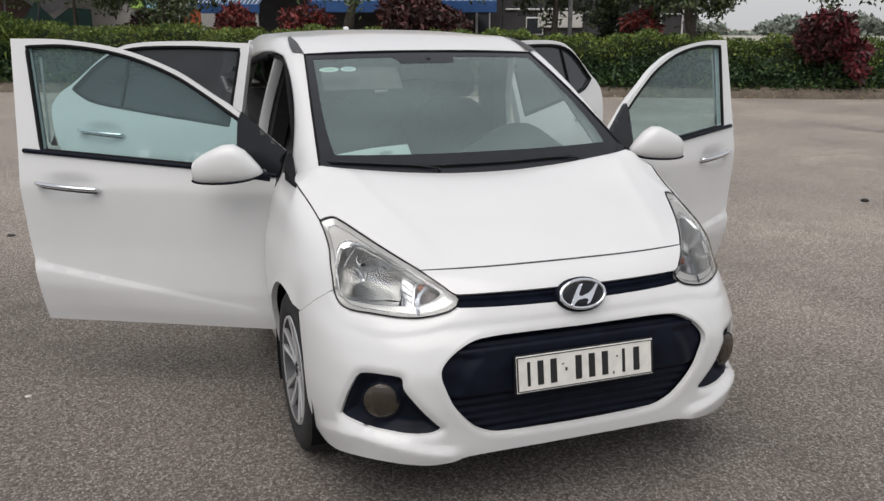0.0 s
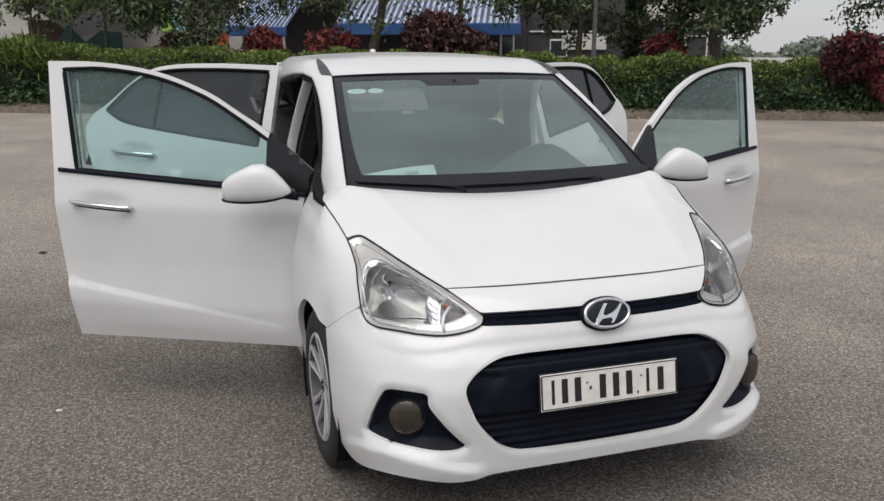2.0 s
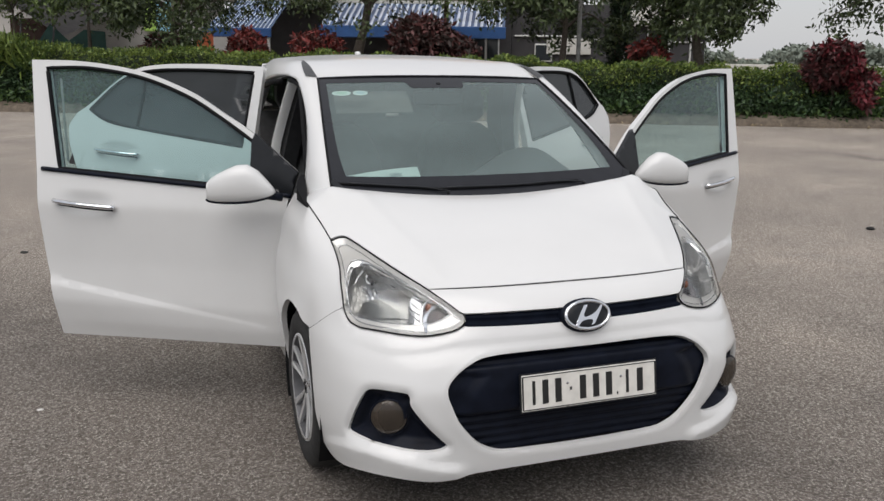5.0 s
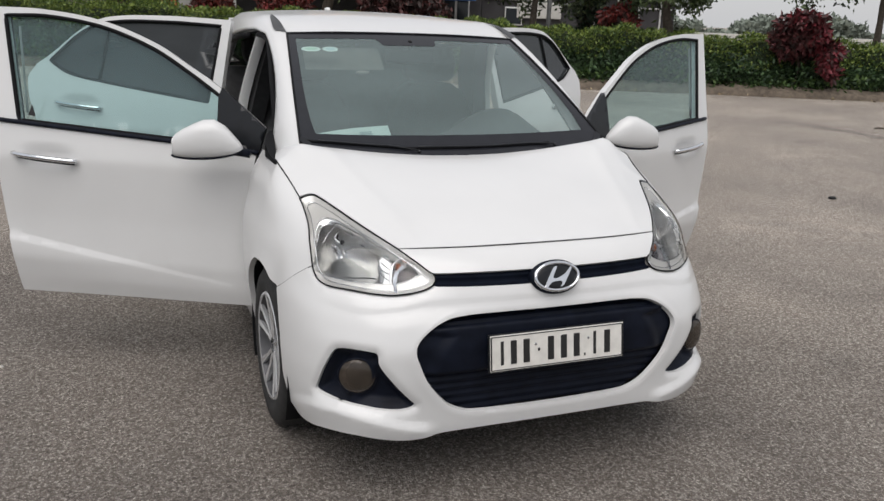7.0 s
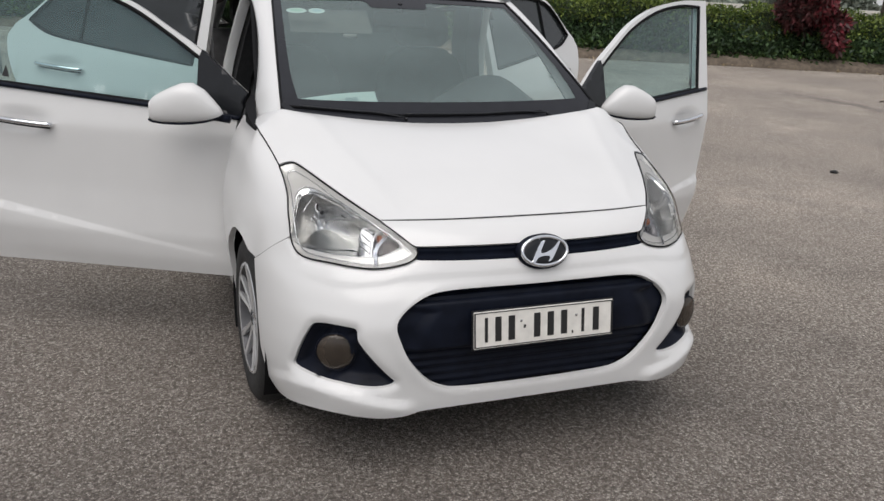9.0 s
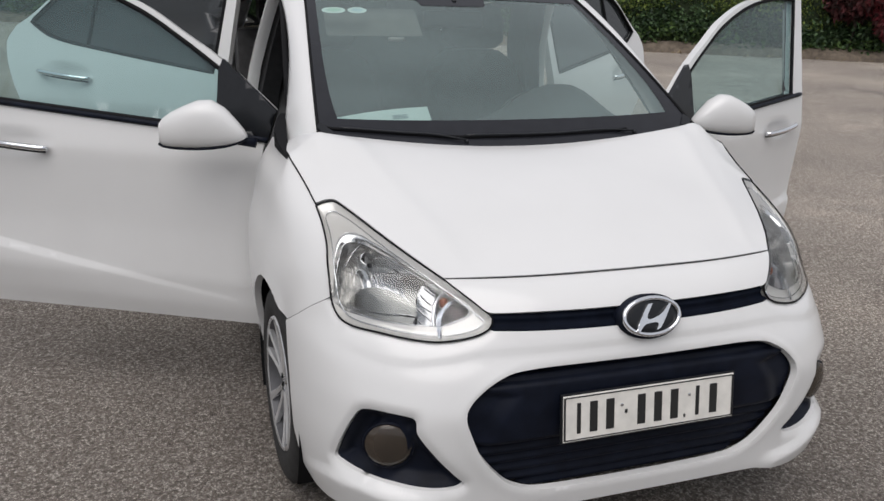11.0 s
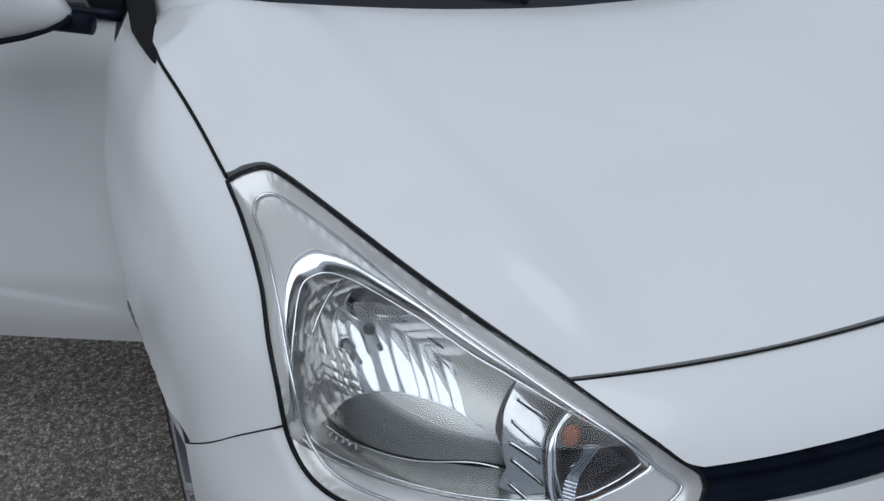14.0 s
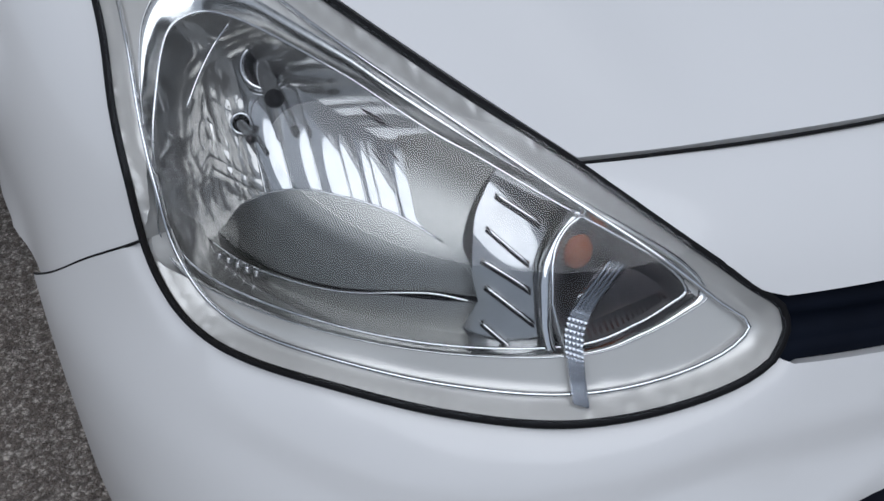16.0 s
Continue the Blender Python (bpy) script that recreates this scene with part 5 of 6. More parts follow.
# headlining, floor, sills, pillars
part("headlining", surface_grid("headlining", lambda u, v: roof(u * .98, v) + np.array((0, .03, -.03)), np.linspace(-1, 1, 9), np.linspace(0, 1, 12), LINING, True), car, "grey headlining")
part("cabin_floor", from_bm("cabin_floor", box_bm((1.40, 2.9, .05), .01, 1, Matrix.Translation((0, 2.2, .24))), INTERIOR), car)
part("bulkhead", from_bm("bulkhead", box_bm((1.36, .05, .62), .01, 1, Matrix.Translation((0, 1.02, .56))), SEAL), car, "black bulkhead")
for s in (1, -1):
    hull("sill", [[(s * x, y, z) for x, z in ((.70, .20), (.745, .22), (.755, .29), (.73, .34), (.66, .34), (.66, .20))] for y in (1.06, 1.5, 2.2, 2.9)], WHITE)
    hull("centre_pillar", [[(s * (x0 + dx), y + dy, z) for dx, dy in ((0, -.022), (.012, -.012), (.012, .014), (0, .024), (-.03, .024), (-.03, -.022))] for z, x0, y in ((.30, .715, 2.12), (.6, .705, 2.11), (.95, .660, 2.08), (1.05, .645, 2.06), (1.15, .625, 2.02), (1.25, .605, 1.96), (1.355, .585, 1.88))], WHITE, label="white centre pillar edge")
    hull("pillar_trim", [[(s * (x0 + dx), y + dy, z) for dx, dy in ((-.02, -.09), (-.005, .09), (-.09, .10), (-.09, -.09))] for z, x0, y in ((.30, .700, 2.14), (.95, .640, 2.10), (1.15, .60, 2.05), (1.36, .56, 1.93))], INTERIOR, label="dark pillar trim")
    hull("door_frame", [[(s * (x0 + dx), y + dy, z) for dx, dy in ((0, -.03), (.015, .03), (-.08, .04), (-.08, -.03))] for z, x0, y in ((.28, .735, 1.12), (.55, .735, 1.10), (.90, .71, 1.10), (.93, .70, 1.09))], BLACK, label="black hinge pillar")
    part("door_seal", tube([(s * np.interp(y, [1.1, 1.66, 1.9], [.665, .588, .592]), y, z) for y, z in ((1.10, .95), (1.30, 1.10), (1.50, 1.25), (1.66, 1.335), (1.80, 1.352), (1.88, 1.350))], .012, SEAL, "door_seal", 8), car, "black door opening seal")
    part("door_seal", tube([(s * .62, y, z) for y, z in ((1.96, 1.345), (2.3, 1.325), (2.7, 1.28), (2.98, 1.20), (3.08, 1.05), (2.98, .80), (2.84, .58))], .014, SEAL, "door_seal", 8), car)
    # rear quarter with its wheel arch
    q = [(2.98, 1.37), (3.20, 1.36), (3.45, 1.28), (3.62, 1.05), (3.70, .80), (3.70, .45), (3.60, .30), (3.50, .28)]
    q += [(3.16 + .33 * math.cos(radians(a)), .30 + .33 * math.sin(radians(a))) for a in range(10, 171, 20)]
    q += [(2.84, .40), (2.90, .62), (3.04, .85), (3.12, 1.05), (3.06, 1.24)]
    line = spline([np.array(p) for p in q], .05, True)
    v, f = sheet(line, [], lambda y, z: np.array((s * (np.interp(z, [.28, .6, .95, 1.38], [.77, .79, .775, .66]) - .10 * step((y - 3.2) / .6)), y, z)), .06, .03, core=(0, 3.2, .7))
    part("rear_quarter", mesh("rear_quarter", v, f, WHITE), car)
v, f = sheet(spline([np.array(p) for p in [(-.66, .35), (-.68, .8), (-.60, 1.1), (-.50, 1.40), (.50, 1.40), (.60, 1.1), (.68, .8), (.66, .35)]], .05, True, sharp=(0, 3, 4, 7)), [spline([np.array(p) for p in [(-.52, 1.02), (-.44, 1.32), (.44, 1.32), (.52, 1.02)]], .05, True, sharp=range(4))], lambda x, z: np.array((x, 3.72 - .30 * step((z - .85) / .6) - .10 * abs(x) ** 2, z)), .07, .03, core=(0, 2, .7))
tail = part("tailgate", mesh("tailgate", v, f, WHITE), car, "white tailgate")
v, f = sheet(spline([np.array(p) for p in [(-.52, 1.02), (-.44, 1.32), (.44, 1.32), (.52, 1.02)]], .05, True, sharp=range(4)), [], lambda x, z: np.array((x, 3.71 - .30 * step((z - .85) / .6) - .10 * abs(x) ** 2, z)), .1, 0, core=(0, 2, .7))
part("rear_glass", mesh("rear_glass", v, f, REARGLASS), tail).visible_shadow = False

# wipers on the cowl
for x0, x1, label in ((.40, -.18, "black wiper"), (-.18, -.56, "black wiper")):
    arm = [screen(u / .622, v, .010) for u, v in ((x0, .012), (x0 - .10, .034), ((x0 + x1) / 2, .036), (x1, .034))]
    w = part("wiper", tube(spline(arm, .03), .0034, SATIN, "wiper", 6), car, label)
    blade = [screen((x0 - .02 + (x1 - x0) * 1.05 * t) / .622, .030 + .008 * math.sin(math.pi * t), .005) for t in np.linspace(0, 1, 12)]
    part("blade", tube(blade, .0035, SEAL, "blade", 6, flat=1.6), w)
    bm = bmesh.new()
    bmesh.ops.create_uvsphere(bm, u_segments=12, v_segments=8, radius=.007)
    bmesh.ops.translate(bm, vec=screen(x0 / .622, .010, .006), verts=bm.verts)
    part("pivot", from_bm("pivot", bm, SATIN, True), w)
for s in (1, -1):
    wedge = [screen(s * u, v, .004 + .004) for u, v in ((.985, -.005), (.93, .004), (.99, .06), (1.01, .03))]
    part("cowl_corner", mesh("cowl_corner", wedge, [(0, 1, 2, 3)] if s < 0 else [(3, 2, 1, 0)], SATIN, False), car, "black cowl corner")
    hull("pillar_foot", [[(s * x0, y, z0), (s * x0, y + .004, z1), (s * x1, y + .01, z1), (s * x1, y + .01, z0)] for y, x0, x1, z0, z1 in ((.840, .721, .716, .936, .945), (.94, .727, .700, .940, .961), (1.02, .728, .690, .940, .990), (1.08, .712, .680, .94, 1.005), (1.12, .692, .675, .95, 1.02))], SEAL, label="black rubber pillar foot")

# sun visors
for u0, u1 in ((-.90, -.26),):
    v = [screen(u0 + (u1 - u0) * a, .94 - b * .17, -.045 - .03 * b) for b in np.linspace(0, 1, 4) for a in np.linspace(0, 1, 7)]
    f = [(j * 7 + i, j * 7 + i + 1, (j + 1) * 7 + i + 1, (j + 1) * 7 + i) for j in range(3) for i in range(6)]
    visor = part("sun_visor", mesh("sun_visor", v, f, VISOR), car, "dull grey sun visor")
    part("visor_clip", tube([screen(u0 + (u1 - u0) * a, .735, -.07) for a in (.62, .78)], .008, LINING, "visor_clip"), visor)

# stickers inside the screen
for u, w, tone in ((-.835, .105, (0.50, 0.68, 0.58)), (-.685, .085, (0.50, 0.64, 0.68))):
    v = [screen(u + w * .72 * math.cos(a), .835 + .026 * math.sin(a), -.0035) for a in np.linspace(0, 2 * math.pi, 25)[:-1]]
    ring = part("sticker", mesh("sticker", v, [tuple(range(24))], material("pale_sticker", (0.70, 0.82, 0.79), .5)), windscreen, "pale round sticker")
    part("sticker_mark", mesh("sticker_mark", [screen(u + w * .45 * math.cos(a), .836 + .015 * math.sin(a), -.0025) for a in np.linspace(0, 2 * math.pi, 17)[:-1]], [tuple(range(16))], material("tinted_sticker", tone, .5)), ring)
v = [screen(u, z, -.004) for u, z in ((.80, .935), (.83, .935), (.825, .962), (.80, .962))]
part("sticker", mesh("sticker", v, [(0, 1, 2, 3)], PAPER), windscreen, "small white sticker")

# the paper on the dashboard
pv, pf = [], []
for i, t in enumerate(np.linspace(0, 1, 14)):
    for j, k in enumerate(np.linspace(0, 1, 6)):
        base = np.array((-.555 + .325 * t, .955 + .02 * t, .962))
        pv.append(base + np.array((0, .02 + .10 * k, .006 + (.040 + .030 * t) * k + .006 * math.sin(t * 3.1) * k)))
pf = [(i * 6 + j, (i + 1) * 6 + j, (i + 1) * 6 + j + 1, i * 6 + j + 1) for i in range(13) for j in range(5)]
paper = tagged(new("paper", mesh("paper", pv, pf, PAPER)), "pale blue green paper sheet lying on the dashboard", "paper")
for i in range(3):
    a = part("written_line", mesh("written_line", [np.array(pv[(8 + j) * 6 + 3]) * (1 - k) + np.array(pv[(8 + j) * 6 + 4]) * k + np.array((0, -.001, .0015)) for j in range(3) for k in (.1 + .28 * i, .22 + .28 * i)], [(0, 2, 3, 1), (2, 4, 5, 3)], material("faint_ink", (0.25, 0.33, 0.36), .7)), paper)

# ---- planting and buildings along the forecourt's edge ----
EDGE, ALONG, BEHIND = Vector((-4.6, 20.3, 0)), Vector((.910, -.414, 0)), Vector((.414, .910, 0))


def plot(a, b, z=0.0):
    """A point a metres along the forecourt's edge and b metres behind it."""
    return EDGE + ALONG * a + BEHIND * b + Vector((0, 0, z))


PLOT = Matrix(((ALONG.x, BEHIND.x, 0, EDGE.x), (ALONG.y, BEHIND.y, 0, EDGE.y), (0, 0, 1, 0), (0, 0, 0, 1)))
rng = np.random.default_rng(7)


def leaf_material(name, colour, second, rough=0.5):
    m = material(name, colour, rough, second=second, scale=0.9, island=1.1, spec=0.4)
    return m


GRASS_LEAF = leaf_material("tall_grass", (0.17, 0.23, 0.05), (0.06, 0.10, 0.02))
TREE_LEAF = leaf_material("tree_leaf", (0.085, 0.115, 0.045), (0.028, 0.042, 0.018), 0.45)
LIGHT_LEAF = leaf_material("light_tree_leaf", (0.13, 0.18, 0.055), (0.045, 0.07, 0.022), 0.45)
RED_LEAF = leaf_material("red_leaf", (0.22, 0.042, 0.036), (0.07, 0.025, 0.020))
WINE_LEAF = leaf_material("dark_red_leaf", (0.12, 0.045, 0.042), (0.04, 0.026, 0.022))
BARK = material("tree_bark", (0.085, 0.070, 0.055), 0.9, vary=0.35, scale=25, bump=0.5, bump_scale=40)
SOIL = material("dry_soil", (0.13, 0.105, 0.08), 0.95, vary=0.35, scale=9, bump=0.6, bump_scale=30)
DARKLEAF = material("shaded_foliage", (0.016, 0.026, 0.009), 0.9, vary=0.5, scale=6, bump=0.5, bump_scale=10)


def leaves(name, centres, size, mat, droop=0.3, long=1.8, lookout=None):
    """Many small bent leaves, each a folded diamond."""
    c = np.asarray(centres, float)
    n = len(c)
    d = rng.normal(size=(n, 3))
    if lookout is not None:
        d = d * .75 + np.asarray(lookout)
    d[:, 2] -= droop
    d /= np.linalg.norm(d, axis=1)[:, None]
    s = np.cross(d, rng.normal(size=(n, 3)))
    s /= np.linalg.norm(s, axis=1)[:, None]
    up = np.cross(s, d)
    L = size * rng.uniform(.6, 1.35, n)[:, None]
    w = L / long / 2 * 1.0
    v = np.empty((n, 4, 3))
    v[:, 0], v[:, 2] = c, c + d * L - up * L * .12
    v[:, 1], v[:, 3] = c + d * L * .45 + s * w + up * L * .07, c + d * L * .45 - s * w + up * L * .07
    me = bpy.data.meshes.new(name)
    me.vertices.add(n * 4)
    me.vertices.foreach_set("co", v.reshape(-1))
    me.loops.add(n * 6)
    base = np.arange(n)[:, None] * 4
    me.loops.foreach_set("vertex_index", np.concatenate([base + np.array([[0, 1, 2]]), base + np.array([[0, 2, 3]])], 1).reshape(-1).astype(np.int32))
    me.polygons.add(n * 2)
    me.polygons.foreach_set("loop_start", np.arange(0, n * 6, 3, dtype=np.int32))
    me.materials.append(mat)
    me.update(calc_edges=True)
    me.validate()
    return me


# soil bank and kerb stones at the foot of the hedge
bank_v, bank_f = [], []
for i, a in enumerate(np.arange(-14, 40, .4)):
    for b, z in ((-.02, -.02), (.03, .11), (.20, .21), (.7, .24), (2.6, .24), (3.2, .0)):
        bank_v.append(plot(a, b + rng.uniform(-.03, .03), z + rng.uniform(-.025, .025) if z > 0 else z))
for i in range(len(bank_v) // 6 - 1):
    bank_f += [(i * 6 + k, (i + 1) * 6 + k, (i + 1) * 6 + k + 1, i * 6 + k + 1) for k in range(5)]
tagged(new("soil_bank", mesh("soil_bank", bank_v, bank_f, SOIL)), "low bank of dry brown soil under the hedge", "soil", kind="structure")


def hedge_top(a):
    return 1.44 - .013 * a + .05 * math.sin(a * 1.7) + .04 * math.sin(a * 4.1 + 1) + .22 * step((1.2 - a) / 1.2)


# solid core behind the leaves, its dark colour standing in for the hedge's inner shade
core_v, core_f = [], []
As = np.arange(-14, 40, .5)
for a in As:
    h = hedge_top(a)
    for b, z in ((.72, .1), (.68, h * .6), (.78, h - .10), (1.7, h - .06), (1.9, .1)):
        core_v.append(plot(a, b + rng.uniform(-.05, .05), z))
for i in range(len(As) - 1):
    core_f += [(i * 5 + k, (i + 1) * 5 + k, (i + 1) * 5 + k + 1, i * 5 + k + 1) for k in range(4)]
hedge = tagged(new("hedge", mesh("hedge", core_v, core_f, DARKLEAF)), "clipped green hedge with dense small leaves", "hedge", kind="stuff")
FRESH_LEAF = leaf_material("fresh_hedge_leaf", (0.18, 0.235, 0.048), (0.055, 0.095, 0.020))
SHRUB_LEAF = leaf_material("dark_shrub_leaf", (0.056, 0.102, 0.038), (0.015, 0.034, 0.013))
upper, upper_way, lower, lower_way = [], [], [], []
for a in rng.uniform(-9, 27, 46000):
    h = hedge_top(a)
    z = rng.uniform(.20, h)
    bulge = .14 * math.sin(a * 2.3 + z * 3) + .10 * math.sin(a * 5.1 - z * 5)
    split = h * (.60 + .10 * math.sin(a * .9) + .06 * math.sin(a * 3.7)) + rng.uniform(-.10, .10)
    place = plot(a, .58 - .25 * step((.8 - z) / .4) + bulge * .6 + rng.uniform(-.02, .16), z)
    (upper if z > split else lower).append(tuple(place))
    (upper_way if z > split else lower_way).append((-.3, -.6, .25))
for a in rng.uniform(-9, 27, 26000):
    upper.append(tuple(plot(a, rng.uniform(.5, 1.8), hedge_top(a) - rng.uniform(-.05, .10) + .05 * math.sin(a * 9))))
    upper_way.append((0, -.2, .9))
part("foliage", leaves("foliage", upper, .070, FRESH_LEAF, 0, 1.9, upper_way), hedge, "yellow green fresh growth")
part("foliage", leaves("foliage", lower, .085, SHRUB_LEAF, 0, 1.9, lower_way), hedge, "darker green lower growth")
# leafy cushions and tufts that hang over the bank
pts = []
for a in rng.uniform(-8, 26, 150):
    c = np.array(plot(a, rng.uniform(.18, .42), rng.uniform(.35, .85)))
    pts += [tuple(c + q) for q in rng.normal(size=(52, 3)) * np.array((.20, .14, .13))]
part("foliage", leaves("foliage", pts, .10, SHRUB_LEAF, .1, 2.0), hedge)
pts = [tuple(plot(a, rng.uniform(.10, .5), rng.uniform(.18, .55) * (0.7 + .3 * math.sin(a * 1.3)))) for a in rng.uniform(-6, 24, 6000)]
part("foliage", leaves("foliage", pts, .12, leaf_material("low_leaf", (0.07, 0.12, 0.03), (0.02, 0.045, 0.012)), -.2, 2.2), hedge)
grass = []
for a, b in zip(rng.uniform(-8, 1.3, 2600), rng.uniform(.4, 1.4, 2600)):
    grass.append(tuple(plot(a, b, hedge_top(a) - .35 + rng.uniform(-.3, .2))))
tagged(new("tall_grass", leaves("tall_grass", grass, .38, GRASS_LEAF, -1.2, 11)), "tall light green grass growing through the hedge", "grass", kind="stuff")


def blob(c, r, n, lumps=9):
    """Points in an uneven, lumpy crown."""
    dirs = rng.normal(size=(lumps, 3))
    dirs /= np.linalg.norm(dirs, axis=1)[:, None]
    hubs = np.asarray(c) + dirs * np.asarray(r) * rng.uniform(.35, .75, (lumps, 1))
    k = rng.integers(0, lumps, n)
    q = rng.normal(size=(n, 3))
    q /= np.linalg.norm(q, axis=1)[:, None]
    return hubs[k] + q * np.asarray(r) * .48 * rng.uniform(.55, 1.0, (n, 1)) ** .5


def bush(a, b, z, r, mat, n, label, size=.16):
    ob = tagged(new("bush", leaves("bush", blob(plot(a, b, z), r, n, 16), size, mat, .35, 2.4)), label, "bush")
    stem = [plot(a, b, .1), plot(a + .05, b, z * .5), plot(a - .05, b, z)]
    part("stem", tube(stem, .035, BARK, "stem"), ob)
    # filled core with the shade among the twigs put into its colour
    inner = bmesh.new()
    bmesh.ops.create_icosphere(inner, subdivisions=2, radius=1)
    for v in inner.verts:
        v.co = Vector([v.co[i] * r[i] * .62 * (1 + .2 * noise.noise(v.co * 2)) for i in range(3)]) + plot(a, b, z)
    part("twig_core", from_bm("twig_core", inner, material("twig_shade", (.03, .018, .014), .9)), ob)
    return ob


bush(5.45, 2.9, 1.50, (.62, .62, .55), RED_LEAF, 2600, "round red leaved bush behind the hedge")
bush(7.2, 3.3, 1.50, (.72, .65, .55), RED_LEAF, 2600, "reddish bush behind the hedge beside a leaning trunk")
bush(10.1, 3.3, 1.65, (1.25, .9, .78), WINE_LEAF, 5200, "wide dark wine red bush behind the hedge", .19)
bush(3.0, 3.6, 1.45, (.75, .6, .45), WINE_LEAF, 2000, "dark red bush under a tree", .17)
bush(15.6, 2.7, 1.50, (.48, .45, .42), RED_LEAF, 1500, "small red bush behind the hedge")
CRIMSON = leaf_material("crimson_leaf", (0.17, 0.028, 0.036), (0.045, 0.018, 0.017))
crimson = bush(19.22, .42, 1.30, (.56, .52, .50), leaf_material("purple_brown_leaf", (0.115, 0.034, 0.036), (0.035, 0.018, 0.016)), 6000, "wide crimson and purple bush at the hedge's front", .15)
pts = np.concatenate([blob(plot(19.45, .15, 1.42), (.40, .40, .44), 2200, 12), blob(plot(19.72, .05, .86), (.27, .26, .42), 1300, 8), blob(plot(19.15, .0, 1.68), (.40, .35, .22), 700, 8)])
part("crimson_spray", leaves("crimson_spray", pts, .15, CRIMSON, .7, 2.3), crimson, "bright crimson drooping leaves")


def tree(a, b, lean_a, fork, top, spread, n, mat, label, size=.15, base_z=.1, radius=.11):
    foot, neck = plot(a, b, base_z), plot(a + lean_a, b, fork)
    mid = foot.lerp(neck, .5) + Vector((rng.uniform(-.06, .06), rng.uniform(-.06, .06), 0))
    path = spline([np.array(foot), np.array(mid), np.array(neck), np.array(plot(a + lean_a * 1.6, b, top * .8))], .2)
    ob = tagged(new("tree", taper("tree", path, radius, radius * .35)), label, "tree")
    hubs = []
    for k in range(11):
        ang = k * 2.4 + rng.uniform(-.4, .4)
        reach = spread * rng.uniform(.55, 1.0)
        start = np.array(neck) * (1 - k / 16) + np.array(plot(a + lean_a * 1.6, b, top * .8)) * (k / 16)
        tip = start + np.array((math.cos(ang) * reach, math.sin(ang) * reach, rng.uniform(-.15, .55) * spread))
        bend = (start + tip) / 2 + np.array((0, 0, .18 * spread))
        part("limb", taper("limb", spline([start, bend, tip], .2), radius * .38, .012), ob)
        hubs += [tip, (tip + bend) / 2, bend + np.array((rng.uniform(-.4, .4), rng.uniform(-.4, .4), rng.uniform(-.3, .3)))]
    hubs = np.array(hubs)
    n = int(n * 1.7)
    k = rng.integers(0, len(hubs), n)
    q = rng.normal(size=(n, 3))
    tufts = hubs[rng.integers(0, len(hubs), 110)] + rng.normal(size=(110, 3)) * spread * np.array((.20, .20, .17))
    k = rng.integers(0, len(tufts), n)
    pts = tufts[k] + q * spread * .075
    part("crown", leaves("crown", pts, size, mat, .75, 2.4), ob)
    return ob


def taper(name, path, r0, r1):
    path = [Vector(q) for q in path]
    n, sides = len(path), 9
    v, f = [], []
    for i, q in enumerate(path):
        d = (path[min(i + 1, n - 1)] - path[max(i - 1, 0)]).normalized()
        s = d.cross(Vector((.3, .9, .1))).normalized()
        u = s.cross(d)
        r = r0 + (r1 - r0) * i / (n - 1)
        v += [q + r * (1 + .12 * math.sin(3 * k + i)) * (math.cos(6.2832 * k / sides) * s + math.sin(6.2832 * k / sides) * u) for k in range(sides)]
    f = [(i * sides + k, i * sides + (k + 1) % sides, (i + 1) * sides + (k + 1) % sides, (i + 1) * sides + k) for i in range(n - 1) for k in range(sides)]
    return mesh(name, v, f, BARK)


tree(3.3, 3.2, .15, 2.0, 4.6, 2.0, 5200, TREE_LEAF, "broad leafy tree with dark green leaves")
tree(-.6, 2.6, .05, 2.2, 4.2, 1.1, 1300, LIGHT_LEAF, "slim young tree with thin light foliage", .13, .1, .05)
tree(1.3, 2.8, .05, 2.3, 4.4, 1.2, 1700, LIGHT_LEAF, "slim young tree behind the hedge", .13, .1, .06)
tree(7.8, 4.5, .55, 2.6, 5.2, 2.3, 4800, TREE_LEAF, "tree with a leaning dark trunk", .15, .1, .17)
tree(10.4, 5.4, .0, 2.9, 5.2, 1.9, 3200, LIGHT_LEAF, "leafy tree before the awning")
tree(13.5, 2.9, .05, 2.1, 4.6, 1.9, 4600, TREE_LEAF, "leafy tree with low hanging branches", .15)
tree(17.1, 2.5, -.45, 2.0, 4.4, 1.75, 5200, TREE_LEAF, "spreading tree with glossy leaves", .15, .1, .15)
tree(21.9, 3.0, .1, 2.6, 4.8, 2.3, 5200, TREE_LEAF, "tree with drooping leafy branches", .15)
# slim dark conifer
col = np.array([(math.cos(w) * .42 * r * (1.1 - h / 5.5), math.sin(w) * .42 * r * (1.1 - h / 5.5), h) for w, r, h in zip(rng.uniform(0, 6.28, 5200), rng.uniform(.6, 1, 5200), rng.uniform(.3, 5.0, 5200))])
conifer = tagged(new("conifer", leaves("conifer", col + np.array(plot(15.1, 4.6)), .14, leaf_material("conifer_leaf", (0.022, 0.045, 0.018), (0.010, 0.020, 0.010)), .6, 3.0)), "slim dark green columnar conifer", "tree")
part("trunk", taper("trunk", [plot(15.1, 4.6, 0), plot(15.1, 4.6, 2.5), plot(15.1, 4.6, 4.6)], .16, .05), conifer)
pole = tagged(new("pole", tube([plot(13.9, 2.9, 0), plot(13.9, 2.9, 2.0), plot(13.9, 2.9, 4.4)], .055, material("grey_pole", (.28, .28, .27), .7, vary=.2, scale=8), "pole", 10)), "slim grey post among the trees", "pole")

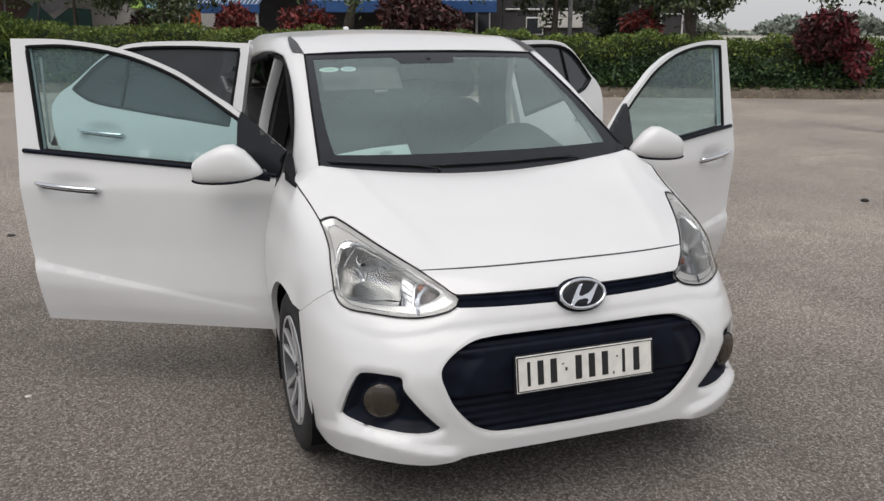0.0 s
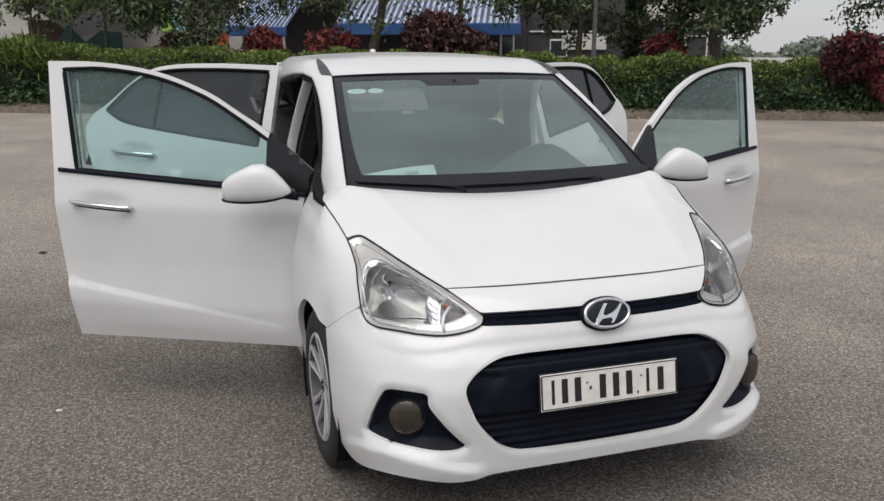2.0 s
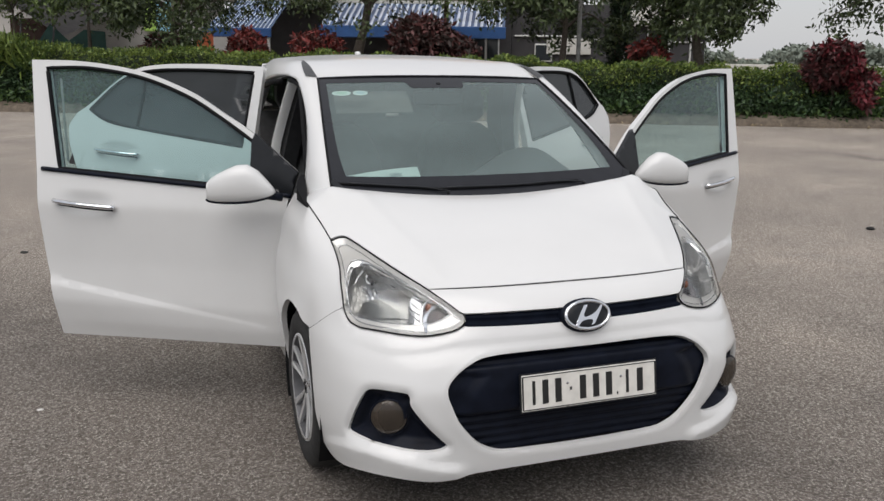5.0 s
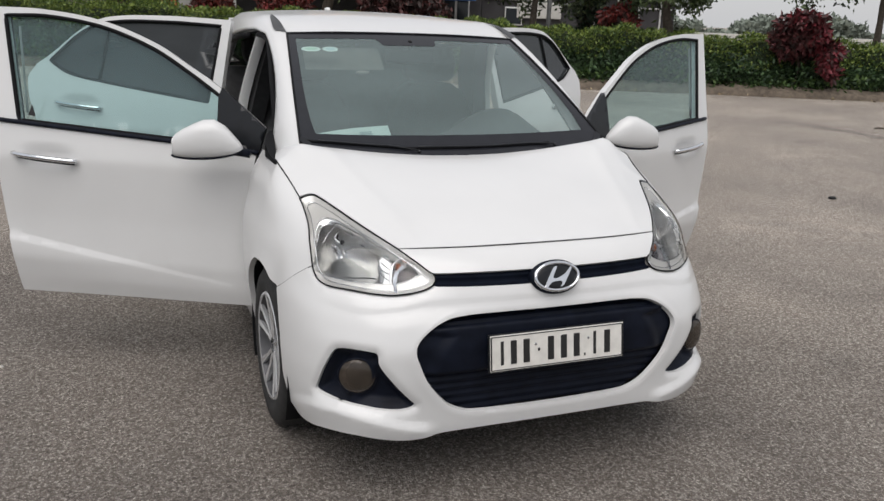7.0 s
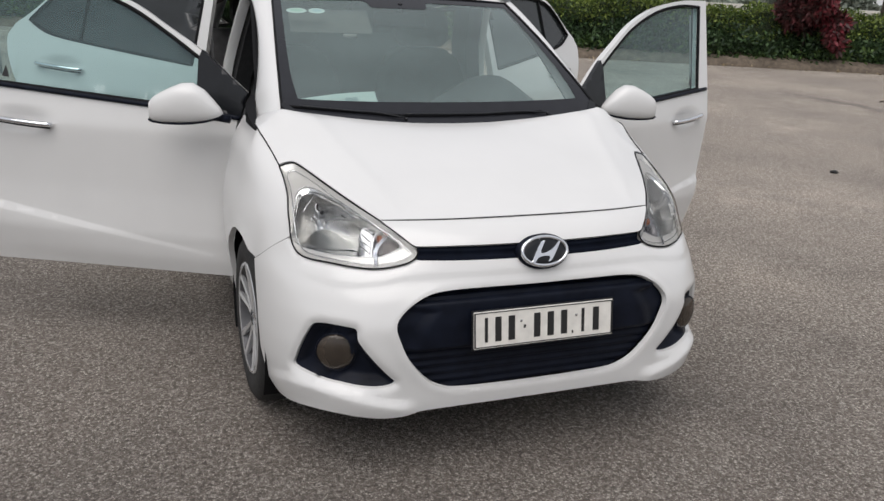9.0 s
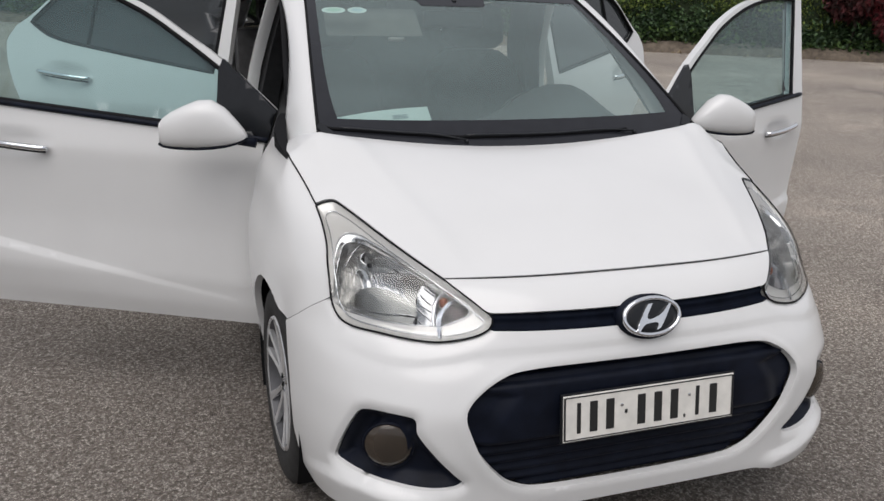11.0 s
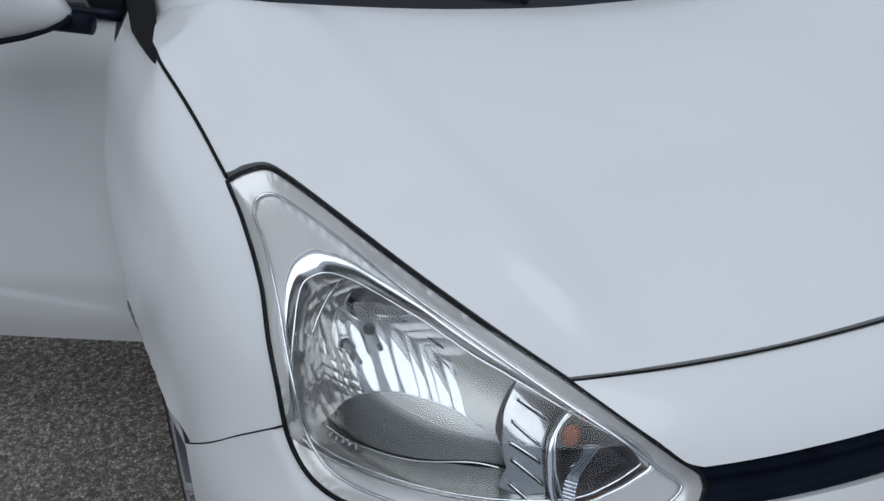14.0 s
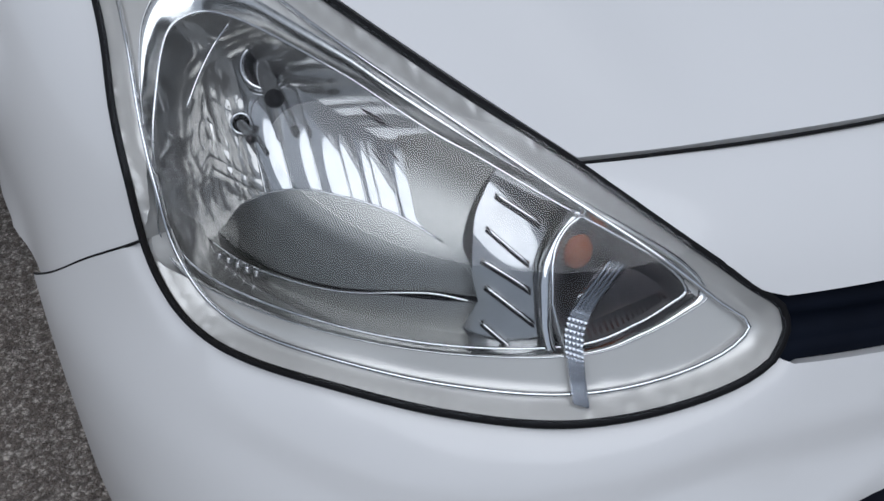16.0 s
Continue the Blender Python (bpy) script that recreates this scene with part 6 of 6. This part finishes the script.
# ---- buildings ----
PLASTER = material("pale_plaster", (0.55, 0.54, 0.50), 0.85, vary=0.08, scale=2.5, bump=0.1, bump_scale=60)
GREYWALL = material("grey_plaster", (0.40, 0.39, 0.375), 0.9, vary=0.15, scale=1.2, bump=0.15, bump_scale=40)
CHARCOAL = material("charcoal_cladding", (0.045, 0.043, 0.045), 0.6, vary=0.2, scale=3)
ORANGE = material("orange_wall", (0.50, 0.24, 0.07), 0.75, vary=0.12, scale=3)
BLUE = material("blue_fascia", (0.035, 0.10, 0.27), 0.5, vary=0.12, scale=4)
TIN = material("blue_white_tin", (0.50, 0.57, 0.66), 0.45, vary=0.2, scale=2, spec=0.5)
TIN_DARK = material("faded_blue_tin", (0.075, 0.12, 0.21), 0.5, vary=0.25, scale=2)
PANE = material("dark_window_glass", (0.03, 0.035, 0.04), 0.08, spec=0.6)
FRAME = material("white_window_frame", (0.62, 0.62, 0.60), 0.5)
TARP = material("dark_tarpaulin", (0.035, 0.033, 0.033), 0.8, vary=0.3, scale=5)
TEAL = material("dark_green_sheet", (0.02, 0.06, 0.05), 0.7, vary=0.25, scale=4)


def slab(name, a0, a1, b0, b1, z0, z1, mat, parent, label="", bevel=.02):
    bm = box_bm((a1 - a0, b1 - b0, z1 - z0), min(bevel, (b1 - b0) / 3), 1, PLOT @ Matrix.Translation(((a0 + a1) / 2, (b0 + b1) / 2, (z0 + z1) / 2)))
    return part(name, from_bm(name, bm, mat), parent, label)


def window(a, b, z, w, h, parent, panes=2):
    f = slab("window", a - w / 2, a + w / 2, b - .06, b + .04, z, z + h, FRAME, parent)
    for k in range(panes):
        s = w / panes
        slab("pane", a - w / 2 + k * s + .04, a - w / 2 + (k + 1) * s - .04, b - .075, b - .055, z + .05, z + h - .05, PANE, f, "", .002)
    return f


def awning(a0, a1, b0, b1, z0, z1, ribs, fascia, parent, c0=0.0, c1=0.0):
    """Corrugated sheet that falls from the wall towards the front, with a blue front board."""
    v, f = [], []
    n = ribs * 4
    for i in range(n + 1):
        t = i / n
        wave = .035 if i % 4 in (1, 2) else 0.0
        for k in (0, .5, 1):
            p = plot(a0 + (a1 - a0) * t + (c0 * (1 - t) + c1 * t) * k, b0 + (b1 - b0) * k, z0 + (z1 - z0) * k + wave)
            v.append(p)
    f = [(i * 3 + k, (i + 1) * 3 + k, (i + 1) * 3 + k + 1, i * 3 + k + 1) for i in range(n) for k in range(2)]
    me = mesh("awning", v, f, TIN_DARK, False)
    me.materials.append(TIN)
    me.polygons.foreach_set("material_index", [1 if (p // 2) % 4 in (0, 1) else 0 for p in range(len(f))])
    ob = part("awning", me, parent, "corrugated blue and white awning")
    slab("fascia", a0 - .03, a1 + .03, b0 - .05, b0 + .01, z0 - fascia, z0 + .03, BLUE, ob, "blue front board")
    return ob


shop = tagged(new("shop_building"), "long low shop building with blue corrugated awnings", "building")
# shade under the awnings is included in this wall's dark colour
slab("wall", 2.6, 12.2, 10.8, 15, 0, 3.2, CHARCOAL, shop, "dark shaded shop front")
slab("upper_wall", 2.4, 6.2, 9.2, 15, 3.05, 3.45, PLASTER, shop, "pale band over the awning")
slab("upper_wall", 2.6, 6.0, 9.6, 15, 3.45, 7.0, material("slate_blue_glazing", (0.07, 0.08, 0.095), 0.25, vary=0.2, scale=2), shop, "slate blue glazed upper front")
slab("upper_wall", 6.2, 12.2, 11.0, 15, 3.1, 7.0, ORANGE, shop, "orange upper wall")
slab("upper_wall", 12.2, 14.6, 11.0, 15, 3.1, 7.0, GREYWALL, shop)
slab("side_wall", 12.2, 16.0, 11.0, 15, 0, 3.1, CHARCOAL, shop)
slab("ledge", 5.9, 12.3, 10.7, 11.0, 3.05, 3.16, PLASTER, shop)
for k in range(9):
    slab("shutter_rib", 9.6 + k * .22, 9.68 + k * .22, 10.92, 11.0, 3.2, 6.5, ORANGE, shop, "", .01)
awning(3.0, 5.05, 6.6, 9.1, 2.08, 3.02, 16, .24, shop, .3, -.05)
awning(6.1, 12.0, 8.6, 10.8, 2.24, 3.06, 30, .34, shop)
slab("post", 3.05, 3.13, 6.62, 6.70, 0, 2.1, FRAME, shop)
slab("post", 4.93, 5.01, 6.62, 6.70, 0, 2.1, FRAME, shop)
slab("banner", 3.0, 3.5, 6.0, 6.03, 1.2, 1.95, material("orange_banner", (.55, .14, .06), .7), shop, "orange banner")
for a in (3.6, 4.6):
    window(a, 9.55, 3.6, .8, 1.2, shop)
window(11.35, 10.75, 1.1, .9, .95, shop)
window(13.3, 10.95, 1.2, .6, .6, shop, 1)
window(14.6, 10.95, 1.9, 1.2, .08, shop, 1)
slab("low_panel", 13.4, 14.9, 10.86, 10.98, 1.45, 1.98, PLASTER, shop, "pale low panel")
slab("sign_strip", 12.3, 14.4, 10.9, 10.98, 2.02, 2.08, FRAME, shop)

hall = tagged(new("office_building"), "pale building with dark glazed ground floor", "building")
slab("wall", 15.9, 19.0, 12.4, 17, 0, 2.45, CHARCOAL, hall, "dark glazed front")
slab("fascia", 15.6, 19.2, 12.0, 17, 2.45, 2.82, PLASTER, hall, "pale fascia")
slab("upper_wall", 15.7, 19.0, 12.5, 17, 2.82, 3.9, PLASTER, hall)
slab("upper_wall", 15.7, 19.0, 12.6, 17, 3.9, 7.5, CHARCOAL, hall)
for a in (16.2, 17.0, 17.75, 18.5):
    slab("mullion", a - .03, a + .03, 12.32, 12.42, .1, 2.45, FRAME, hall)
for z in (1.9, 1.1):
    slab("rail", 17.75, 18.9, 12.33, 12.41, z, z + .05, FRAME, hall)

shed = tagged(new("shed"), "grey rendered house with a dark tarpaulin lean-to", "building")
slab("wall", -9, 1.2, 8.2, 14, 0, 6.5, material("dim_brown_plaster", (0.42, 0.40, 0.375), 0.9, vary=0.2, scale=1.1, bump=0.15, bump_scale=40), shed, "large dull brown rendered wall")
slab("wall", 1.2, 3.2, 9.6, 14, 0, 2.4, GREYWALL, shed)
slab("column", -3.25, -2.95, 3.9, 4.2, 0, 3.6, PLASTER, shed)
slab("door", -2.7, -1.6, 6.0, 6.1, 0, 2.3, material("brown_door", (.09, .05, .04), .7, vary=.2, scale=6), shed)
tv = [plot(a, b, z) for a, b, z in ((-3.2, 3.9, 3.0), (-1.6, 4.0, 2.75), (-.1, 4.1, 1.75), (-3.2, 8.1, 3.5), (-1.6, 8.1, 3.2), (.3, 8.1, 2.9))]
part("tarpaulin", mesh("tarpaulin", tv, [(0, 1, 4, 3), (1, 2, 5, 4)], TARP, False), shed, "sagging dark tarpaulin")
tv = [plot(a, b, z) for a, b, z in ((-.9, 4.0, 1.4), (-.35, 4.0, 2.1), (.15, 4.0, 1.65), (.6, 4.0, 1.95), (1.2, 4.0, 1.9), (1.2, 4.0, .3), (-.9, 4.0, .3))]
part("sheet_fence", mesh("sheet_fence", tv, [(0, 1, 2, 3, 4, 5, 6)], TEAL, False), shed, "dark green sheeting")
for a, l in ((-1.4, .3), (-.5, .35)):
    part("prop", tube([plot(a, 3.9, .2), plot(a + l, 3.9, 2.2)], .025, CHARCOAL, "prop"), shed)
slab("painted_board", .55, .95, 8.0, 8.1, 2.0, 3.3, material("lime_board", (.35, .55, .12), .7), shed, "lime green board")
slab("painted_board", .98, 1.45, 8.0, 8.1, 2.0, 2.9, material("sky_blue_board", (.25, .5, .62), .7), shed, "light blue board")

# far woods and a pale wall beyond the gap
far = []
for a in rng.uniform(18, 110, 42000):
    h = 1.45 + .5 * math.sin(a * .35) + .5 * math.sin(a * .9) + .25 * math.sin(a * 3.1)
    far.append(tuple(plot(a, 60 + rng.uniform(-2, 2), rng.uniform(0, max(h, .3)) ** .8 * 1.25)))
# unseen ring behind the camera, added to darken the horizon in reflections
for a, r in zip(rng.uniform(0, 2 * math.pi, 16000), rng.uniform(58, 64, 16000)):
    if math.sin(a) < .25:
        h = 3.0 + .9 * math.sin(a * 7) + .5 * math.sin(a * 19)
        far.append((r * math.cos(a), r * math.sin(a), rng.uniform(0, h)))
# unseen solid strip added behind the ring's leaves, keeps reflections even
core_v = []
for i in range(241):
    a = 2 * math.pi * i / 240
    h = 2.2 + .7 * math.sin(a * 7) + .4 * math.sin(a * 19) + .25 * math.sin(a * 53)
    core_v += [(64.5 * math.cos(a), 64.5 * math.sin(a), 0), (64.5 * math.cos(a), 64.5 * math.sin(a), h), (66 * math.cos(a), 66 * math.sin(a), h * .6)]
core_f = [(3 * i + k, 3 * i + 3 + k, 3 * i + 4 + k, 3 * i + 1 + k) for i in range(240) if math.sin(2 * math.pi * i / 240) < .25 for k in range(2)]
# distance haze is put into the foliage colour
woods = tagged(new("far_woods", leaves("far_woods", far, .42, material("hazy_foliage", (.20, .23, .19), .9, vary=.25, scale=.3), 0, 1.3)), "hazy line of distant trees, with an unseen ring round the open ground", "woods", kind="stuff")
part("woods_core", mesh("woods_core", core_v, core_f, bpy.data.materials["hazy_foliage"]), woods)
tagged(new("pale_wall", from_bm("pale_wall", box_bm((30, .3, 1.0), .02, 1, PLOT @ Matrix.Translation((38, 34, .5))), PLASTER)), "long pale wall in the distance", "wall")

# bits on the forecourt
for x, y, r, colour, label in ((4.80, 3.53, .03, (.02, .02, .02), "small dark scrap on the asphalt"), (-2.11, 4.65, .02, (.05, .05, .045), "small dark pebble on the asphalt"), (-1.735, 1.56, .010, (.6, .58, .55), "pale stone chip on the asphalt")):
    bm = bmesh.new()
    bmesh.ops.create_icosphere(bm, subdivisions=2, radius=r)
    for v in bm.verts:
        v.co = Vector((v.co.x * 1.5, v.co.y, v.co.z * .5)) * (1 + .3 * noise.noise(v.co * 40)) + Vector((x, y, r * .4))
    tagged(new("pebble", from_bm("pebble", bm, material("pebble", colour, .8, vary=.3, scale=60))), label, "pebble")

twig = spline([np.array(q) for q in [(9.92, 7.67, .012), (9.99, 7.65, .022), (10.04, 7.61, .016), (10.10, 7.57, .012)]], .04)
tagged(new("twig", tube(twig, .012, BARK, "twig", 6)), "short dark twig lying on the asphalt", "twig")
litter = [tuple(plot(a, -abs(rng.normal() * .16) - .02, .012)) for a in rng.uniform(8, 25, 260)]
tagged(new("fallen_leaves", leaves("fallen_leaves", litter, .07, material("dry_leaf", (0.30, 0.24, 0.15), 0.8, vary=0.4, scale=2, island=0.8), 0, 1.8)), "dry fallen leaves scattered along the soil bank", "leaves", kind="stuff")
